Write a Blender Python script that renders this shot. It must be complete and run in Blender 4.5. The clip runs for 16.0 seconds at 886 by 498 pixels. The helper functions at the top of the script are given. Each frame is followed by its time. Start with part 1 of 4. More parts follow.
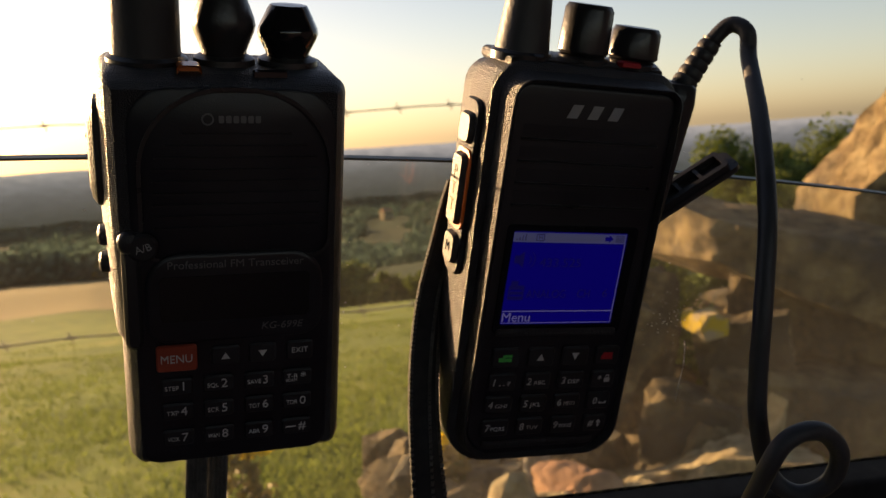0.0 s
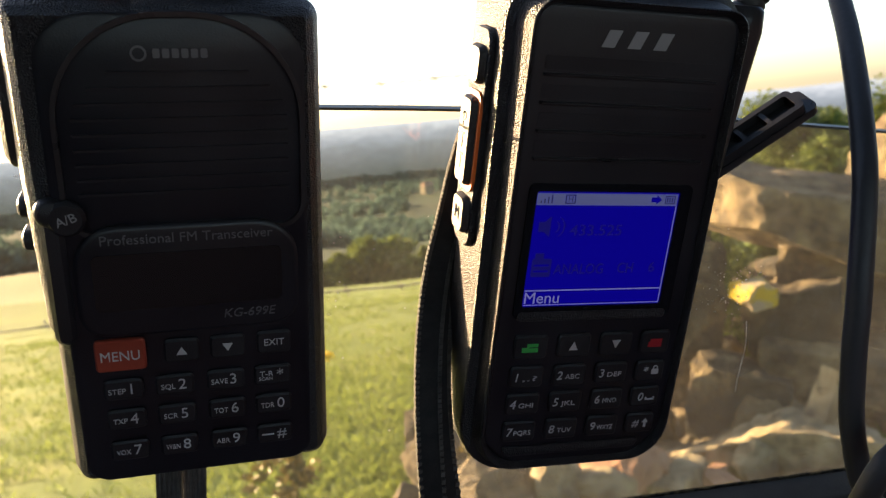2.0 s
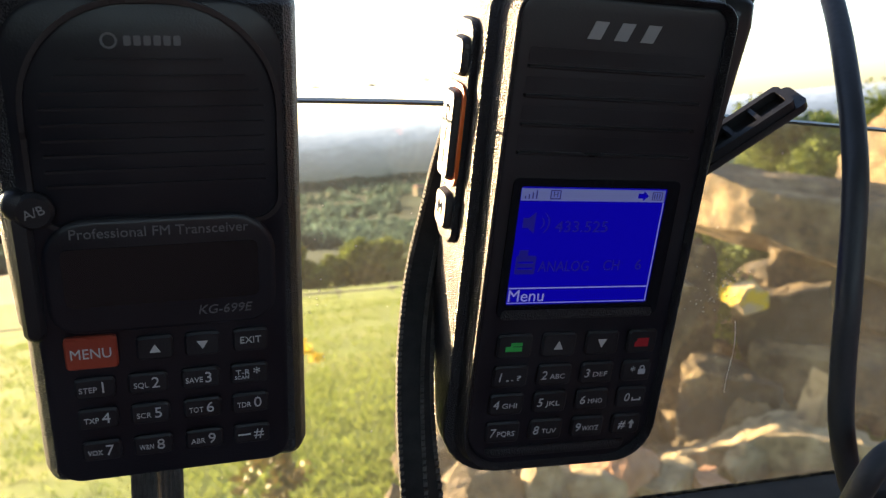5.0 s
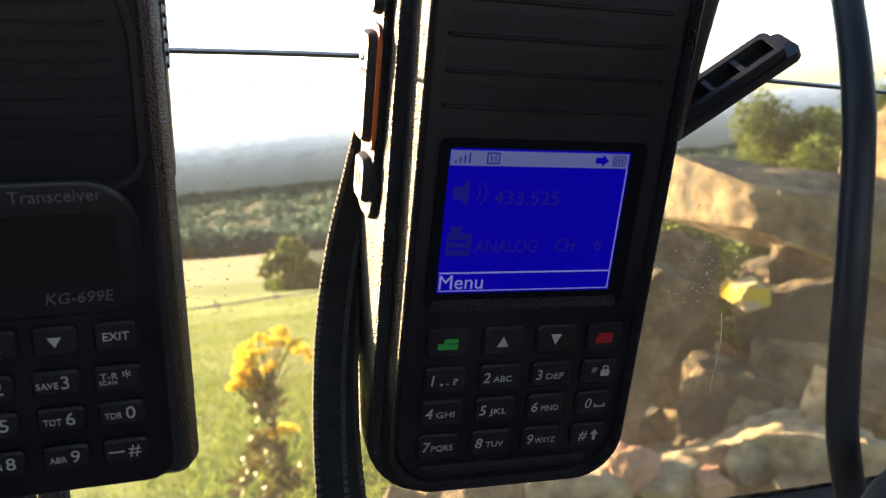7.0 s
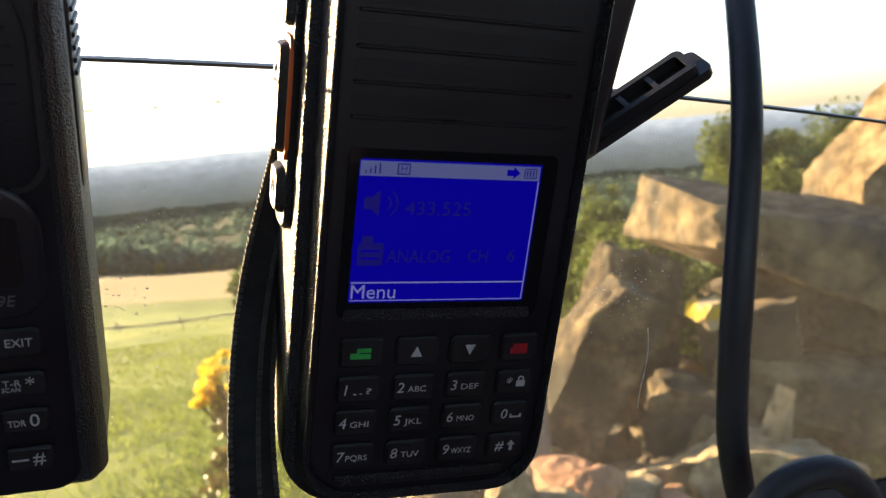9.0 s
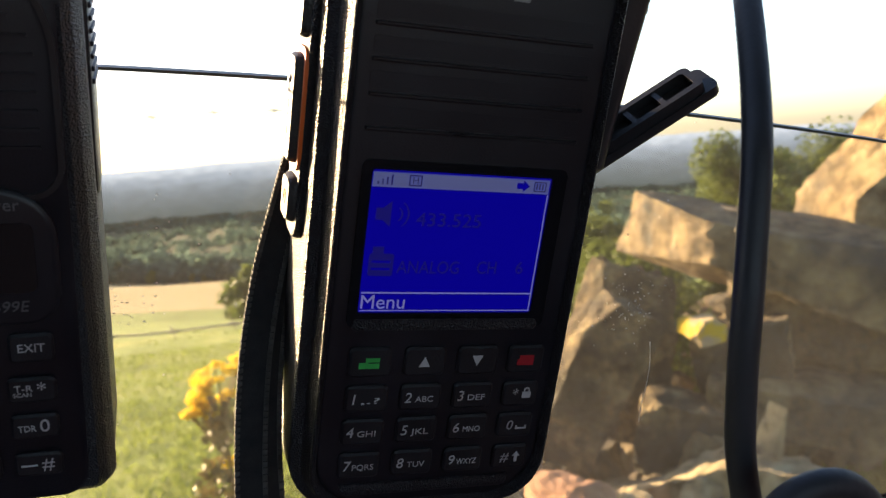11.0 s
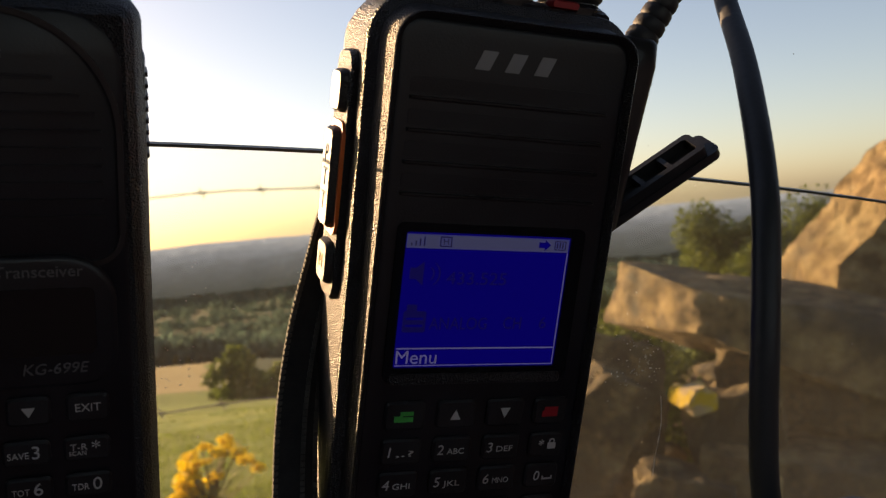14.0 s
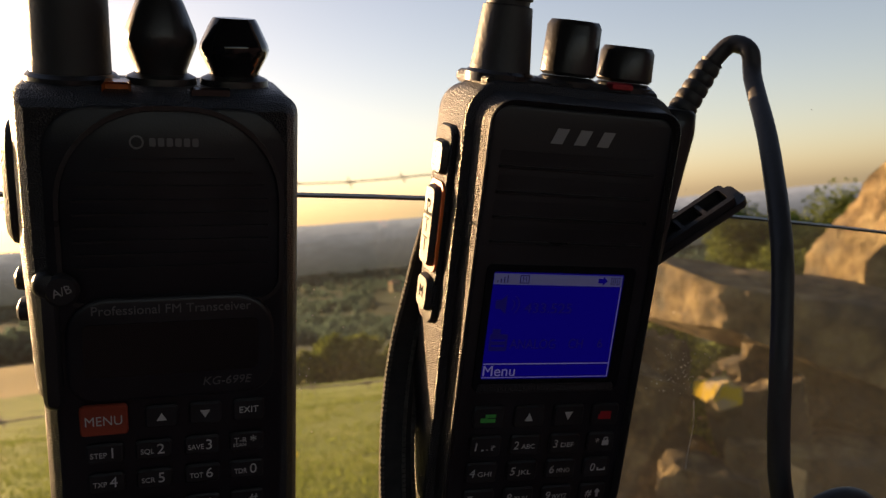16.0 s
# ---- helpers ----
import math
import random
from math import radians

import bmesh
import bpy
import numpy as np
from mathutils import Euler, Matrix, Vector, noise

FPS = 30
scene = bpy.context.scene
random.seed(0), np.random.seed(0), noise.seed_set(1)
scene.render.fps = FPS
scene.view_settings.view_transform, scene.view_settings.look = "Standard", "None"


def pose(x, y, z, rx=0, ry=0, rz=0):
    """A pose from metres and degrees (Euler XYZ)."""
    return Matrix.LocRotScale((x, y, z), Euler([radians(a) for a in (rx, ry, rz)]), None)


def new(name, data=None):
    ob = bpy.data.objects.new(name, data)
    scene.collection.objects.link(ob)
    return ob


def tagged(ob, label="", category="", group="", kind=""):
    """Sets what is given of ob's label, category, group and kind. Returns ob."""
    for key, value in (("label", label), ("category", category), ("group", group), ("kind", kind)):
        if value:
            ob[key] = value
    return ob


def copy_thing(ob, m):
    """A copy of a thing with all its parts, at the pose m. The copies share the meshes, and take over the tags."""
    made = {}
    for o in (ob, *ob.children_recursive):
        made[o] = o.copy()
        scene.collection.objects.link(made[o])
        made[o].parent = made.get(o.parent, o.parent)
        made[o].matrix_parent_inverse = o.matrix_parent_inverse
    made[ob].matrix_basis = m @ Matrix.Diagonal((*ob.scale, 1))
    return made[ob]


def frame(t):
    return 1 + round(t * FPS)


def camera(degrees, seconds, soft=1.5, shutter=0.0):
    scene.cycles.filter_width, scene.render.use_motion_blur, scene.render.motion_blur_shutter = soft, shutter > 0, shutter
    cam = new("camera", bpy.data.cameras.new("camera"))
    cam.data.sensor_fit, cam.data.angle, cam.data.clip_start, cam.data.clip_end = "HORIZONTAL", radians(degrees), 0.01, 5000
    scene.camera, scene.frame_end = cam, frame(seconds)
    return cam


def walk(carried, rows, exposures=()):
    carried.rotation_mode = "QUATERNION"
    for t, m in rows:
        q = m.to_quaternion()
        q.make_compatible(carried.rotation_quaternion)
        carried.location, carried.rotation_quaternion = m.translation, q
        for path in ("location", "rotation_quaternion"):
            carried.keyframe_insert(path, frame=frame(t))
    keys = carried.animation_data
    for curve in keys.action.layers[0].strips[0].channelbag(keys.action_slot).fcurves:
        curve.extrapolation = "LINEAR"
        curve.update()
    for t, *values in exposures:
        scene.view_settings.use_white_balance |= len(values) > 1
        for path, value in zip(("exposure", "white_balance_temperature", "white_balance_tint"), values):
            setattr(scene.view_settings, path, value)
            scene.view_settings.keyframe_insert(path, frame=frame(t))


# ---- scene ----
cam = camera(53.74, 16.0, soft=1.3)
cam.data.dof.use_dof, cam.data.dof.focus_distance, cam.data.dof.aperture_fstop = True, 0.2, 34.0      # close focus: the landscape is soft
PATH = [
    (0.0, 0.0, 0.0, 1.2, 82.7, 3.93, -19.36), (0.5, 0.007, 0.0155, 1.2001, 83.26, 4.78, -18.1),
    (1.0, 0.0154, 0.0267, 1.1961, 82.28, 4.98, -17.62), (1.5, 0.0208, 0.0365, 1.193, 81.27, 5.21, -17.26),
    (2.0, 0.0225, 0.0415, 1.1918, 81.17, 5.24, -16.78), (2.5, 0.0231, 0.0447, 1.1914, 80.9, 5.05, -16.59),
    (3.0, 0.0254, 0.0465, 1.1899, 80.34, 5.01, -16.98), (3.5, 0.025, 0.0452, 1.1896, 80.24, 5.04, -16.91),
    (6.0, 0.0286, 0.0452, 1.1894, 81.8, 4.87, -18.0), (6.5, 0.043, 0.0623, 1.1817, 80.93, 5.03, -18.72),
    (7.0, 0.0508, 0.0733, 1.1785, 81.22, 5.26, -17.17), (7.5, 0.0542, 0.0738, 1.1759, 81.12, 5.62, -16.96),
    (8.0, 0.0562, 0.072, 1.1753, 81.35, 5.46, -16.95), (8.5, 0.053, 0.072, 1.1774, 82.05, 4.84, -17.39),
    (9.0, 0.061, 0.0682, 1.1763, 82.22, 4.51, -18.99), (11.5, 0.0569, 0.0674, 1.1763, 83.52, 3.77, -19.31),
    (12.0, 0.0575, 0.0663, 1.1789, 84.2, 4.19, -19.12), (12.5, 0.0561, 0.0678, 1.1779, 85.0, 4.41, -19.44),
    (13.0, 0.0567, 0.0686, 1.1782, 84.55, 4.34, -19.07), (13.5, 0.0571, 0.0697, 1.1762, 85.76, 4.52, -19.44),
    (14.0, 0.0449, 0.0601, 1.1745, 87.94, 4.95, -20.44), (14.5, 0.0421, 0.0617, 1.1765, 87.36, 4.74, -20.33),
    (15.0, 0.0464, 0.0658, 1.1757, 85.74, 4.88, -19.9), (15.5, 0.0457, 0.0638, 1.1766, 85.76, 4.95, -19.32),
    (16.0, 0.0174, 0.0234, 1.1888, 87.42, 4.6, -18.86),
]
EXPOSURE = [(0.0, 1.15, 9000, 22), (1.0, 1.55, 8700, 21), (2.0, 2.3, 7500, 16), (3.5, 2.75, 7100, 14), (6.0, 2.7, 7100, 14), (8.0, 2.7, 7100, 14), (9.0, 2.4, 7100, 15),
            (11.5, 2.3, 7100, 18), (12.5, 1.55, 7800, 20), (13.5, 1.5, 8300, 21), (14.0, 1.25, 8500, 22), (14.5, 1.1, 8800, 24), (15.5, 1.25, 8800, 24), (16.0, 1.2, 9000, 24)]
walk(cam, [(t, pose(x, y, z, rx, ry, rz)) for t, x, y, z, rx, ry, rz in PATH], EXPOSURE)

# ---- world and sun ----
SUN_AZ, SUN_EL = radians(-32), radians(12)      # azimuth from +y towards +x
world = bpy.data.worlds.new("world")
scene.world = world
world.use_nodes = True
wn = world.node_tree.nodes
sky = wn.new("ShaderNodeTexSky")
sky.sky_type, sky.sun_disc = "NISHITA", False
sky.sun_elevation, sky.sun_rotation = SUN_EL, SUN_AZ
sky.air_density, sky.dust_density, sky.ozone_density = 0.8, 1.0, 1.8
wn["Background"].inputs["Strength"].default_value = 0.088
world.node_tree.links.new(sky.outputs[0], wn["Background"].inputs["Color"])
sun_data = bpy.data.lights.new("sun", "SUN")
sun_data.energy, sun_data.angle, sun_data.color = 5.0, radians(0.6), (1.0, 0.75, 0.46)
sun = new("sun", sun_data)
sun_from = Vector((math.sin(SUN_AZ) * math.cos(SUN_EL), math.cos(SUN_AZ) * math.cos(SUN_EL), math.sin(SUN_EL)))
sun.matrix_world = Matrix.Translation(sun_from * 20) @ (-sun_from).to_track_quat("-Z", "Y").to_matrix().to_4x4()


# ---- materials ----
def material(name, color, rough=0.5, metal=0.0, spec=0.5, emit=None, power=0.0):
    m = bpy.data.materials.new(name)
    m.use_nodes = True
    b = m.node_tree.nodes["Principled BSDF"]
    b.inputs["Base Color"].default_value = (*color, 1)
    b.inputs["Roughness"].default_value = rough
    b.inputs["Metallic"].default_value = metal
    b.inputs["Specular IOR Level"].default_value = spec
    if emit:
        b.inputs["Emission Color"].default_value = (*emit, 1)
        b.inputs["Emission Strength"].default_value = power
    return m


def nd(m, kind, **values):
    n = m.node_tree.nodes.new("ShaderNode" + kind)
    for key, v in values.items():
        n.inputs[key.replace("_", " ")].default_value = v
    return n


def wire_up(m, a, b):
    m.node_tree.links.new(a, b)


def ramp(m, source, stops):
    r = m.node_tree.nodes.new("ShaderNodeValToRGB")
    while len(r.color_ramp.elements) < len(stops):
        r.color_ramp.elements.new(0.5)
    for el, (p, c) in zip(r.color_ramp.elements, stops):
        el.position, el.color = p, (*c, 1)
    wire_up(m, source, r.inputs[0])
    return r.outputs[0]


def bump(m, height, strength, distance):
    b = nd(m, "Bump", Strength=strength, Distance=distance)
    wire_up(m, height, b.inputs["Height"])
    wire_up(m, b.outputs[0], m.node_tree.nodes["Principled BSDF"].inputs["Normal"])


def noisy(name, stops, scale, rough=0.6, detail=6.0, bump_scale=None, bump_strength=0.4, bump_distance=0.01, second=None, spec=0.4, stretch=None):
    """Noise-coloured material with relief: stops of a colour ramp over noise in object space."""
    m = material(name, (0.5, 0.5, 0.5), rough, spec=spec)
    tc = m.node_tree.nodes.new("ShaderNodeTexCoord")
    co = tc.outputs["Object"]
    if stretch:
        mp = nd(m, "Mapping", Scale=stretch)
        wire_up(m, co, mp.inputs[0])
        co = mp.outputs[0]
    n1 = nd(m, "TexNoise", Scale=scale, Detail=detail, Roughness=0.6)
    wire_up(m, co, n1.inputs["Vector"])
    col = ramp(m, n1.outputs[0], stops)
    bsdf = m.node_tree.nodes["Principled BSDF"]
    if second:
        s2, color2, lo, hi = second
        n2 = nd(m, "TexNoise", Scale=s2, Detail=4.0)
        wire_up(m, co, n2.inputs["Vector"])
        f = ramp(m, n2.outputs[0], [(lo, (0, 0, 0)), (hi, (1, 1, 1))])
        mix = m.node_tree.nodes.new("ShaderNodeMix")
        mix.data_type = "RGBA"
        wire_up(m, f, mix.inputs[0])
        wire_up(m, col, mix.inputs[6])
        mix.inputs[7].default_value = (*color2, 1)
        col = mix.outputs[2]
    wire_up(m, col, bsdf.inputs["Base Color"])
    if bump_scale:
        n3 = nd(m, "TexNoise", Scale=bump_scale, Detail=8.0, Roughness=0.65)
        wire_up(m, co, n3.inputs["Vector"])
        bump(m, n3.outputs[0], bump_strength, bump_distance)
    return m


def plastic(name, color, rough, grain, strength, spec=0.5):
    """Moulded plastic with a fine pebbled grain and faint dust."""
    m = material(name, color, rough, spec=spec)
    tc = m.node_tree.nodes.new("ShaderNodeTexCoord")
    v = nd(m, "TexVoronoi", Scale=grain)
    wire_up(m, tc.outputs["Object"], v.inputs["Vector"])
    bump(m, v.outputs["Distance"], strength, 0.0004)
    d = nd(m, "TexNoise", Scale=60.0, Detail=6.0)
    wire_up(m, tc.outputs["Object"], d.inputs["Vector"])
    c = ramp(m, d.outputs[0], [(0.35, color), (0.8, tuple(min(1, k * 1.5 + 0.006) for k in color))])
    wire_up(m, c, m.node_tree.nodes["Principled BSDF"].inputs["Base Color"])
    r = ramp(m, d.outputs[0], [(0.3, (rough * 0.85,) * 3), (0.75, (min(1, rough * 1.2),) * 3)])
    wire_up(m, r, m.node_tree.nodes["Principled BSDF"].inputs["Roughness"])
    return m


M_SHELL = plastic("shell_plastic", (0.014, 0.014, 0.017), 0.38, 2400, 0.85)
M_SHELL_FINE = plastic("fine_shell_plastic", (0.012, 0.012, 0.015), 0.36, 3600, 0.3)
M_PANEL = plastic("panel_plastic", (0.006, 0.006, 0.01), 0.42, 2400, 0.08)
M_SATIN = plastic("satin_plastic", (0.018, 0.018, 0.02), 0.3, 900, 0.1)
M_KEY = plastic("key_rubber", (0.008, 0.008, 0.011), 0.5, 2000, 0.15)
# lighter and smoother than the keypad rubber
M_SIDE_KEY = plastic("side_key_rubber", (0.026, 0.025, 0.024), 0.48, 1500, 0.35)
M_GLOSS = material("gloss_black", (0.01, 0.01, 0.012), 0.08)
M_DISPLAY = material("switched_off_display", (0.009, 0.009, 0.011), 0.25)
M_RUBBER = plastic("cable_rubber", (0.025, 0.026, 0.03), 0.52, 700, 0.15)
M_WHITE = material("white_print", (0.58, 0.58, 0.58), 0.5)
M_GREY = material("grey_print", (0.14, 0.14, 0.15), 0.45)
M_LABEL = material("pale_grey_print", (0.3, 0.3, 0.31), 0.45)
M_GREEN = material("green_print", (0.03, 0.5, 0.1), 0.4)
M_RED = material("red_print", (0.5, 0.02, 0.03), 0.4)
M_MENU = plastic("orange_key", (0.3, 0.042, 0.02), 0.45, 900, 0.1)
M_ORANGE = material("orange_seal", (0.85, 0.16, 0.02), 0.45)
M_LED = material("amber_lens", (0.55, 0.14, 0.03), 0.25)
M_LCD = material("lit_screen", (0.002, 0.002, 0.025), 0.4, spec=0.05, emit=(0.002, 0.0, 0.8), power=0.058)
M_LCD_BAR = material("lit_screen_bar", (0.1, 0.12, 0.3), 0.25, emit=(0.32, 0.4, 0.95), power=0.03)
M_LCD_LINE = material("lit_screen_line", (0.2, 0.2, 0.4), 0.25, emit=(0.45, 0.5, 1.0), power=0.045)
M_LCD_INK = material("screen_ink", (0.004, 0.004, 0.02), 0.3, emit=(0.01, 0.01, 0.28), power=0.08)
M_TRIM = plastic("door_trim", (0.05, 0.055, 0.065), 0.6, 600, 0.5)
M_SEAL = noisy("weatherstrip_felt", [(0.3, (0.012, 0.012, 0.012)), (0.7, (0.03, 0.028, 0.026))], 90, 0.9, bump_scale=900, bump_distance=0.001)
M_DUST = noisy("seal_dust", [(0.42, (0.012, 0.012, 0.012)), (0.62, (0.1, 0.085, 0.05))], 420, 1.0, spec=0.05, bump_scale=900, bump_distance=0.001)
# unseen lining, bluish so that bounced light tints the radio fronts
M_CABIN = noisy("cabin_cloth", [(0.3, (0.017, 0.015, 0.032)), (0.7, (0.03, 0.026, 0.052))], 40, 0.95, bump_scale=500, bump_distance=0.002)
M_MARK = material("water_mark", (0.6, 0.6, 0.58), 0.7)
M_RUST = noisy("rusty_wire", [(0.3, (0.16, 0.12, 0.09)), (0.7, (0.32, 0.27, 0.23))], 80, 0.6)
M_POST = noisy("weathered_wood", [(0.3, (0.12, 0.1, 0.08)), (0.7, (0.26, 0.23, 0.19))], 9, 0.85, bump_scale=40, bump_distance=0.004, stretch=(6, 6, 0.6))
M_STONE = noisy("sandstone", [(0.33, (0.045, 0.034, 0.02)), (0.48, (0.165, 0.12, 0.064)), (0.64, (0.29, 0.21, 0.105))], 11, 0.88, detail=10,
                bump_scale=26, bump_strength=1.0, bump_distance=0.03, second=(4.5, (0.06, 0.056, 0.045), 0.5, 0.68))
# same relief as the sandstone, in darker browns
M_STONE_DARK = noisy("dark_sandstone", [(0.33, (0.025, 0.02, 0.014)), (0.5, (0.11, 0.082, 0.048)), (0.66, (0.33, 0.25, 0.13))], 11, 0.9, detail=10,
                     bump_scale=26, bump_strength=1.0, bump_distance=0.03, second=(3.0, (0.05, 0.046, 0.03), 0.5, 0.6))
M_STONE_PALE = noisy("pale_sandstone", [(0.33, (0.14, 0.1, 0.055)), (0.5, (0.4, 0.315, 0.18)), (0.66, (0.56, 0.46, 0.28))], 11, 0.88, detail=10,
                     bump_scale=26, bump_strength=1.0, bump_distance=0.03, second=(4.0, (0.12, 0.1, 0.07), 0.5, 0.65))
M_STONE_RED = noisy("reddish_sandstone", [(0.25, (0.2, 0.1, 0.06)), (0.5, (0.36, 0.19, 0.11)), (0.75, (0.45, 0.28, 0.18))], 10, 0.88, detail=10,
                    bump_scale=34, bump_strength=0.6, bump_distance=0.012)
M_LICHEN = noisy("lichened_stone", [(0.46, (0.42, 0.33, 0.2)), (0.52, (0.48, 0.36, 0.12)), (0.58, (0.58, 0.4, 0.02))], 17, 0.9, detail=8,
                 bump_scale=40, bump_strength=0.6, bump_distance=0.012)
M_STONE_GOLD = noisy("golden_sandstone", [(0.33, (0.09, 0.058, 0.028)), (0.5, (0.26, 0.185, 0.09)), (0.66, (0.42, 0.32, 0.165))], 9, 0.88, detail=10,
                     bump_scale=26, bump_strength=1.0, bump_distance=0.03, second=(2.6, (0.1, 0.08, 0.055), 0.52, 0.66))
M_BARK = noisy("bark", [(0.3, (0.05, 0.04, 0.03)), (0.7, (0.14, 0.11, 0.08))], 12, 0.95, bump_scale=30, bump_distance=0.02, stretch=(4, 4, 0.8))


def leafy(name, dark, light, trans=0.35):
    m = material(name, dark, 0.6, spec=0.25)
    geo = m.node_tree.nodes.new("ShaderNodeNewGeometry")
    c = ramp(m, geo.outputs["Random Per Island"], [(0.0, dark), (0.6, light), (1.0, tuple(k * 1.35 for k in light))])
    b = m.node_tree.nodes["Principled BSDF"]
    wire_up(m, c, b.inputs["Base Color"])
    t = nd(m, "BsdfTranslucent")
    wire_up(m, c, t.inputs["Color"])
    mix = nd(m, "MixShader", Fac=trans)
    wire_up(m, b.outputs[0], mix.inputs[1])
    wire_up(m, t.outputs[0], mix.inputs[2])
    wire_up(m, mix.outputs[0], m.node_tree.nodes["Material Output"].inputs["Surface"])
    return m


M_LEAF = leafy("hawthorn_leaf", (0.05, 0.075, 0.016), (0.13, 0.165, 0.034), 0.42)
# leaf green shifted towards blue to stand in for valley haze
M_WOODS = leafy("hazed_woodland_leaf", (0.055, 0.1, 0.085), (0.085, 0.135, 0.105), 0.5)
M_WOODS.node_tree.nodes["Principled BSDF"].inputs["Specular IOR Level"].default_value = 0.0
M_BLADE = leafy("grass_blade", (0.09, 0.135, 0.028), (0.18, 0.22, 0.05), 0.5)
M_STEM = leafy("ragwort_stem", (0.1, 0.1, 0.03), (0.2, 0.15, 0.05), 0.2)
M_FLOWER = leafy("ragwort_flower", (0.58, 0.4, 0.02), (0.8, 0.6, 0.04), 0.45)


def ground_material():
    """Pasture near the car, a mown straw-coloured field on the shoulder, then darker valley fields."""
    m = noisy("pasture", [(0.3, (0.06, 0.1, 0.018)), (0.5, (0.165, 0.215, 0.042)), (0.7, (0.27, 0.275, 0.07))], 0.9, 0.9, detail=12,
              bump_scale=9, bump_strength=0.45, bump_distance=0.06, second=(0.16, (0.13, 0.16, 0.035), 0.45, 0.65), spec=0.15)
    tree, b = m.node_tree, m.node_tree.nodes["Principled BSDF"]
    base = b.inputs["Base Color"].links[0].from_socket
    fields = tree.nodes.new("ShaderNodeAttribute")
    fields.attribute_name = "field"
    mix = tree.nodes.new("ShaderNodeMix")
    mix.data_type = "RGBA"
    wire_up(m, fields.outputs["Alpha"], mix.inputs[0])
    wire_up(m, base, mix.inputs[6])
    wire_up(m, fields.outputs["Color"], mix.inputs[7])
    wire_up(m, mix.outputs[2], b.inputs["Base Color"])
    return m


M_GROUND = ground_material()


def glass_material():
    m = bpy.data.materials.new("window_glass")
    m.use_nodes = True
    m.node_tree.nodes.remove(m.node_tree.nodes["Principled BSDF"])
    clear = nd(m, "BsdfTransparent", Color=(0.94, 0.96, 0.95, 1))
    gloss = nd(m, "BsdfGlossy", Color=(1, 1, 1, 1), Roughness=0.02)
    lw = nd(m, "LayerWeight", Blend=0.5)
    power = m.node_tree.nodes.new("ShaderNodeMath")
    power.operation = "POWER"
    wire_up(m, lw.outputs["Facing"], power.inputs[0])
    power.inputs[1].default_value = 5.0
    fres = m.node_tree.nodes.new("ShaderNodeMath")
    fres.operation = "MULTIPLY_ADD"
    wire_up(m, power.outputs[0], fres.inputs[0])
    fres.inputs[1].default_value, fres.inputs[2].default_value = 0.96, 0.04
    a = m.node_tree.nodes.new("ShaderNodeMixShader")
    wire_up(m, fres.outputs[0], a.inputs[0])
    wire_up(m, clear.outputs[0], a.inputs[1])
    wire_up(m, gloss.outputs[0], a.inputs[2])
    dust = nd(m, "BsdfTranslucent", Color=(0.8, 0.8, 0.78, 1))
    tc = m.node_tree.nodes.new("ShaderNodeTexCoord")
    n = nd(m, "TexNoise", Scale=14.0, Detail=10.0, Roughness=0.7)
    wire_up(m, tc.outputs["Object"], n.inputs["Vector"])
    f = ramp(m, n.outputs[0], [(0.3, (0.0018,) * 3), (0.75, (0.009,) * 3)])
    b = m.node_tree.nodes.new("ShaderNodeMixShader")
    wire_up(m, f, b.inputs[0])
    wire_up(m, a.outputs[0], b.inputs[1])
    wire_up(m, dust.outputs[0], b.inputs[2])
    wire_up(m, b.outputs[0], m.node_tree.nodes["Material Output"].inputs["Surface"])
    return m


M_GLASS = glass_material()
M_GLASS_EDGE = material("glass_edge", (0.07, 0.08, 0.06), 0.45)


def distance_material():
    """Horizon plain and hills in broad streaks; haze painted in as a height-graded glow."""
    m = material("glowing_far_haze", (0.2, 0.25, 0.3), 1.0, spec=0.0)
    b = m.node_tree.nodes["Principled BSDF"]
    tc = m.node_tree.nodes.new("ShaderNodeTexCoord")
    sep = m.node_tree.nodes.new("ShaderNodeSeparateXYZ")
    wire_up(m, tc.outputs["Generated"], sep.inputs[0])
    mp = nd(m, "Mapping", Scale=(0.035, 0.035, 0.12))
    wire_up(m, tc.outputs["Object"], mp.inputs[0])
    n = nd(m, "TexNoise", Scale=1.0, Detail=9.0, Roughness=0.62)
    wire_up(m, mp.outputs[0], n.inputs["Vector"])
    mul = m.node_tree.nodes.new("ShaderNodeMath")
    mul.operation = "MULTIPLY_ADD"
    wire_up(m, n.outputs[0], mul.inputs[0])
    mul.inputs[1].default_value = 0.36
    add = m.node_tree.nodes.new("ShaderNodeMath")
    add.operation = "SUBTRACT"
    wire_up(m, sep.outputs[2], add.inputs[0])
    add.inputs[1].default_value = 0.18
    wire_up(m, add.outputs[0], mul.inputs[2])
    # haze colours, paler upward, fed to emission below
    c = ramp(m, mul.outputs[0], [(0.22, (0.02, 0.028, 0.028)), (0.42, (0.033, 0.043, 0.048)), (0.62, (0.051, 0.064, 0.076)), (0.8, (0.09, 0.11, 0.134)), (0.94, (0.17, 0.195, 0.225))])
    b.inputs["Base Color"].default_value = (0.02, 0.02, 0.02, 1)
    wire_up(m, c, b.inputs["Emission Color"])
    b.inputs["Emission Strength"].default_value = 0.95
    return m


M_FAR = distance_material()


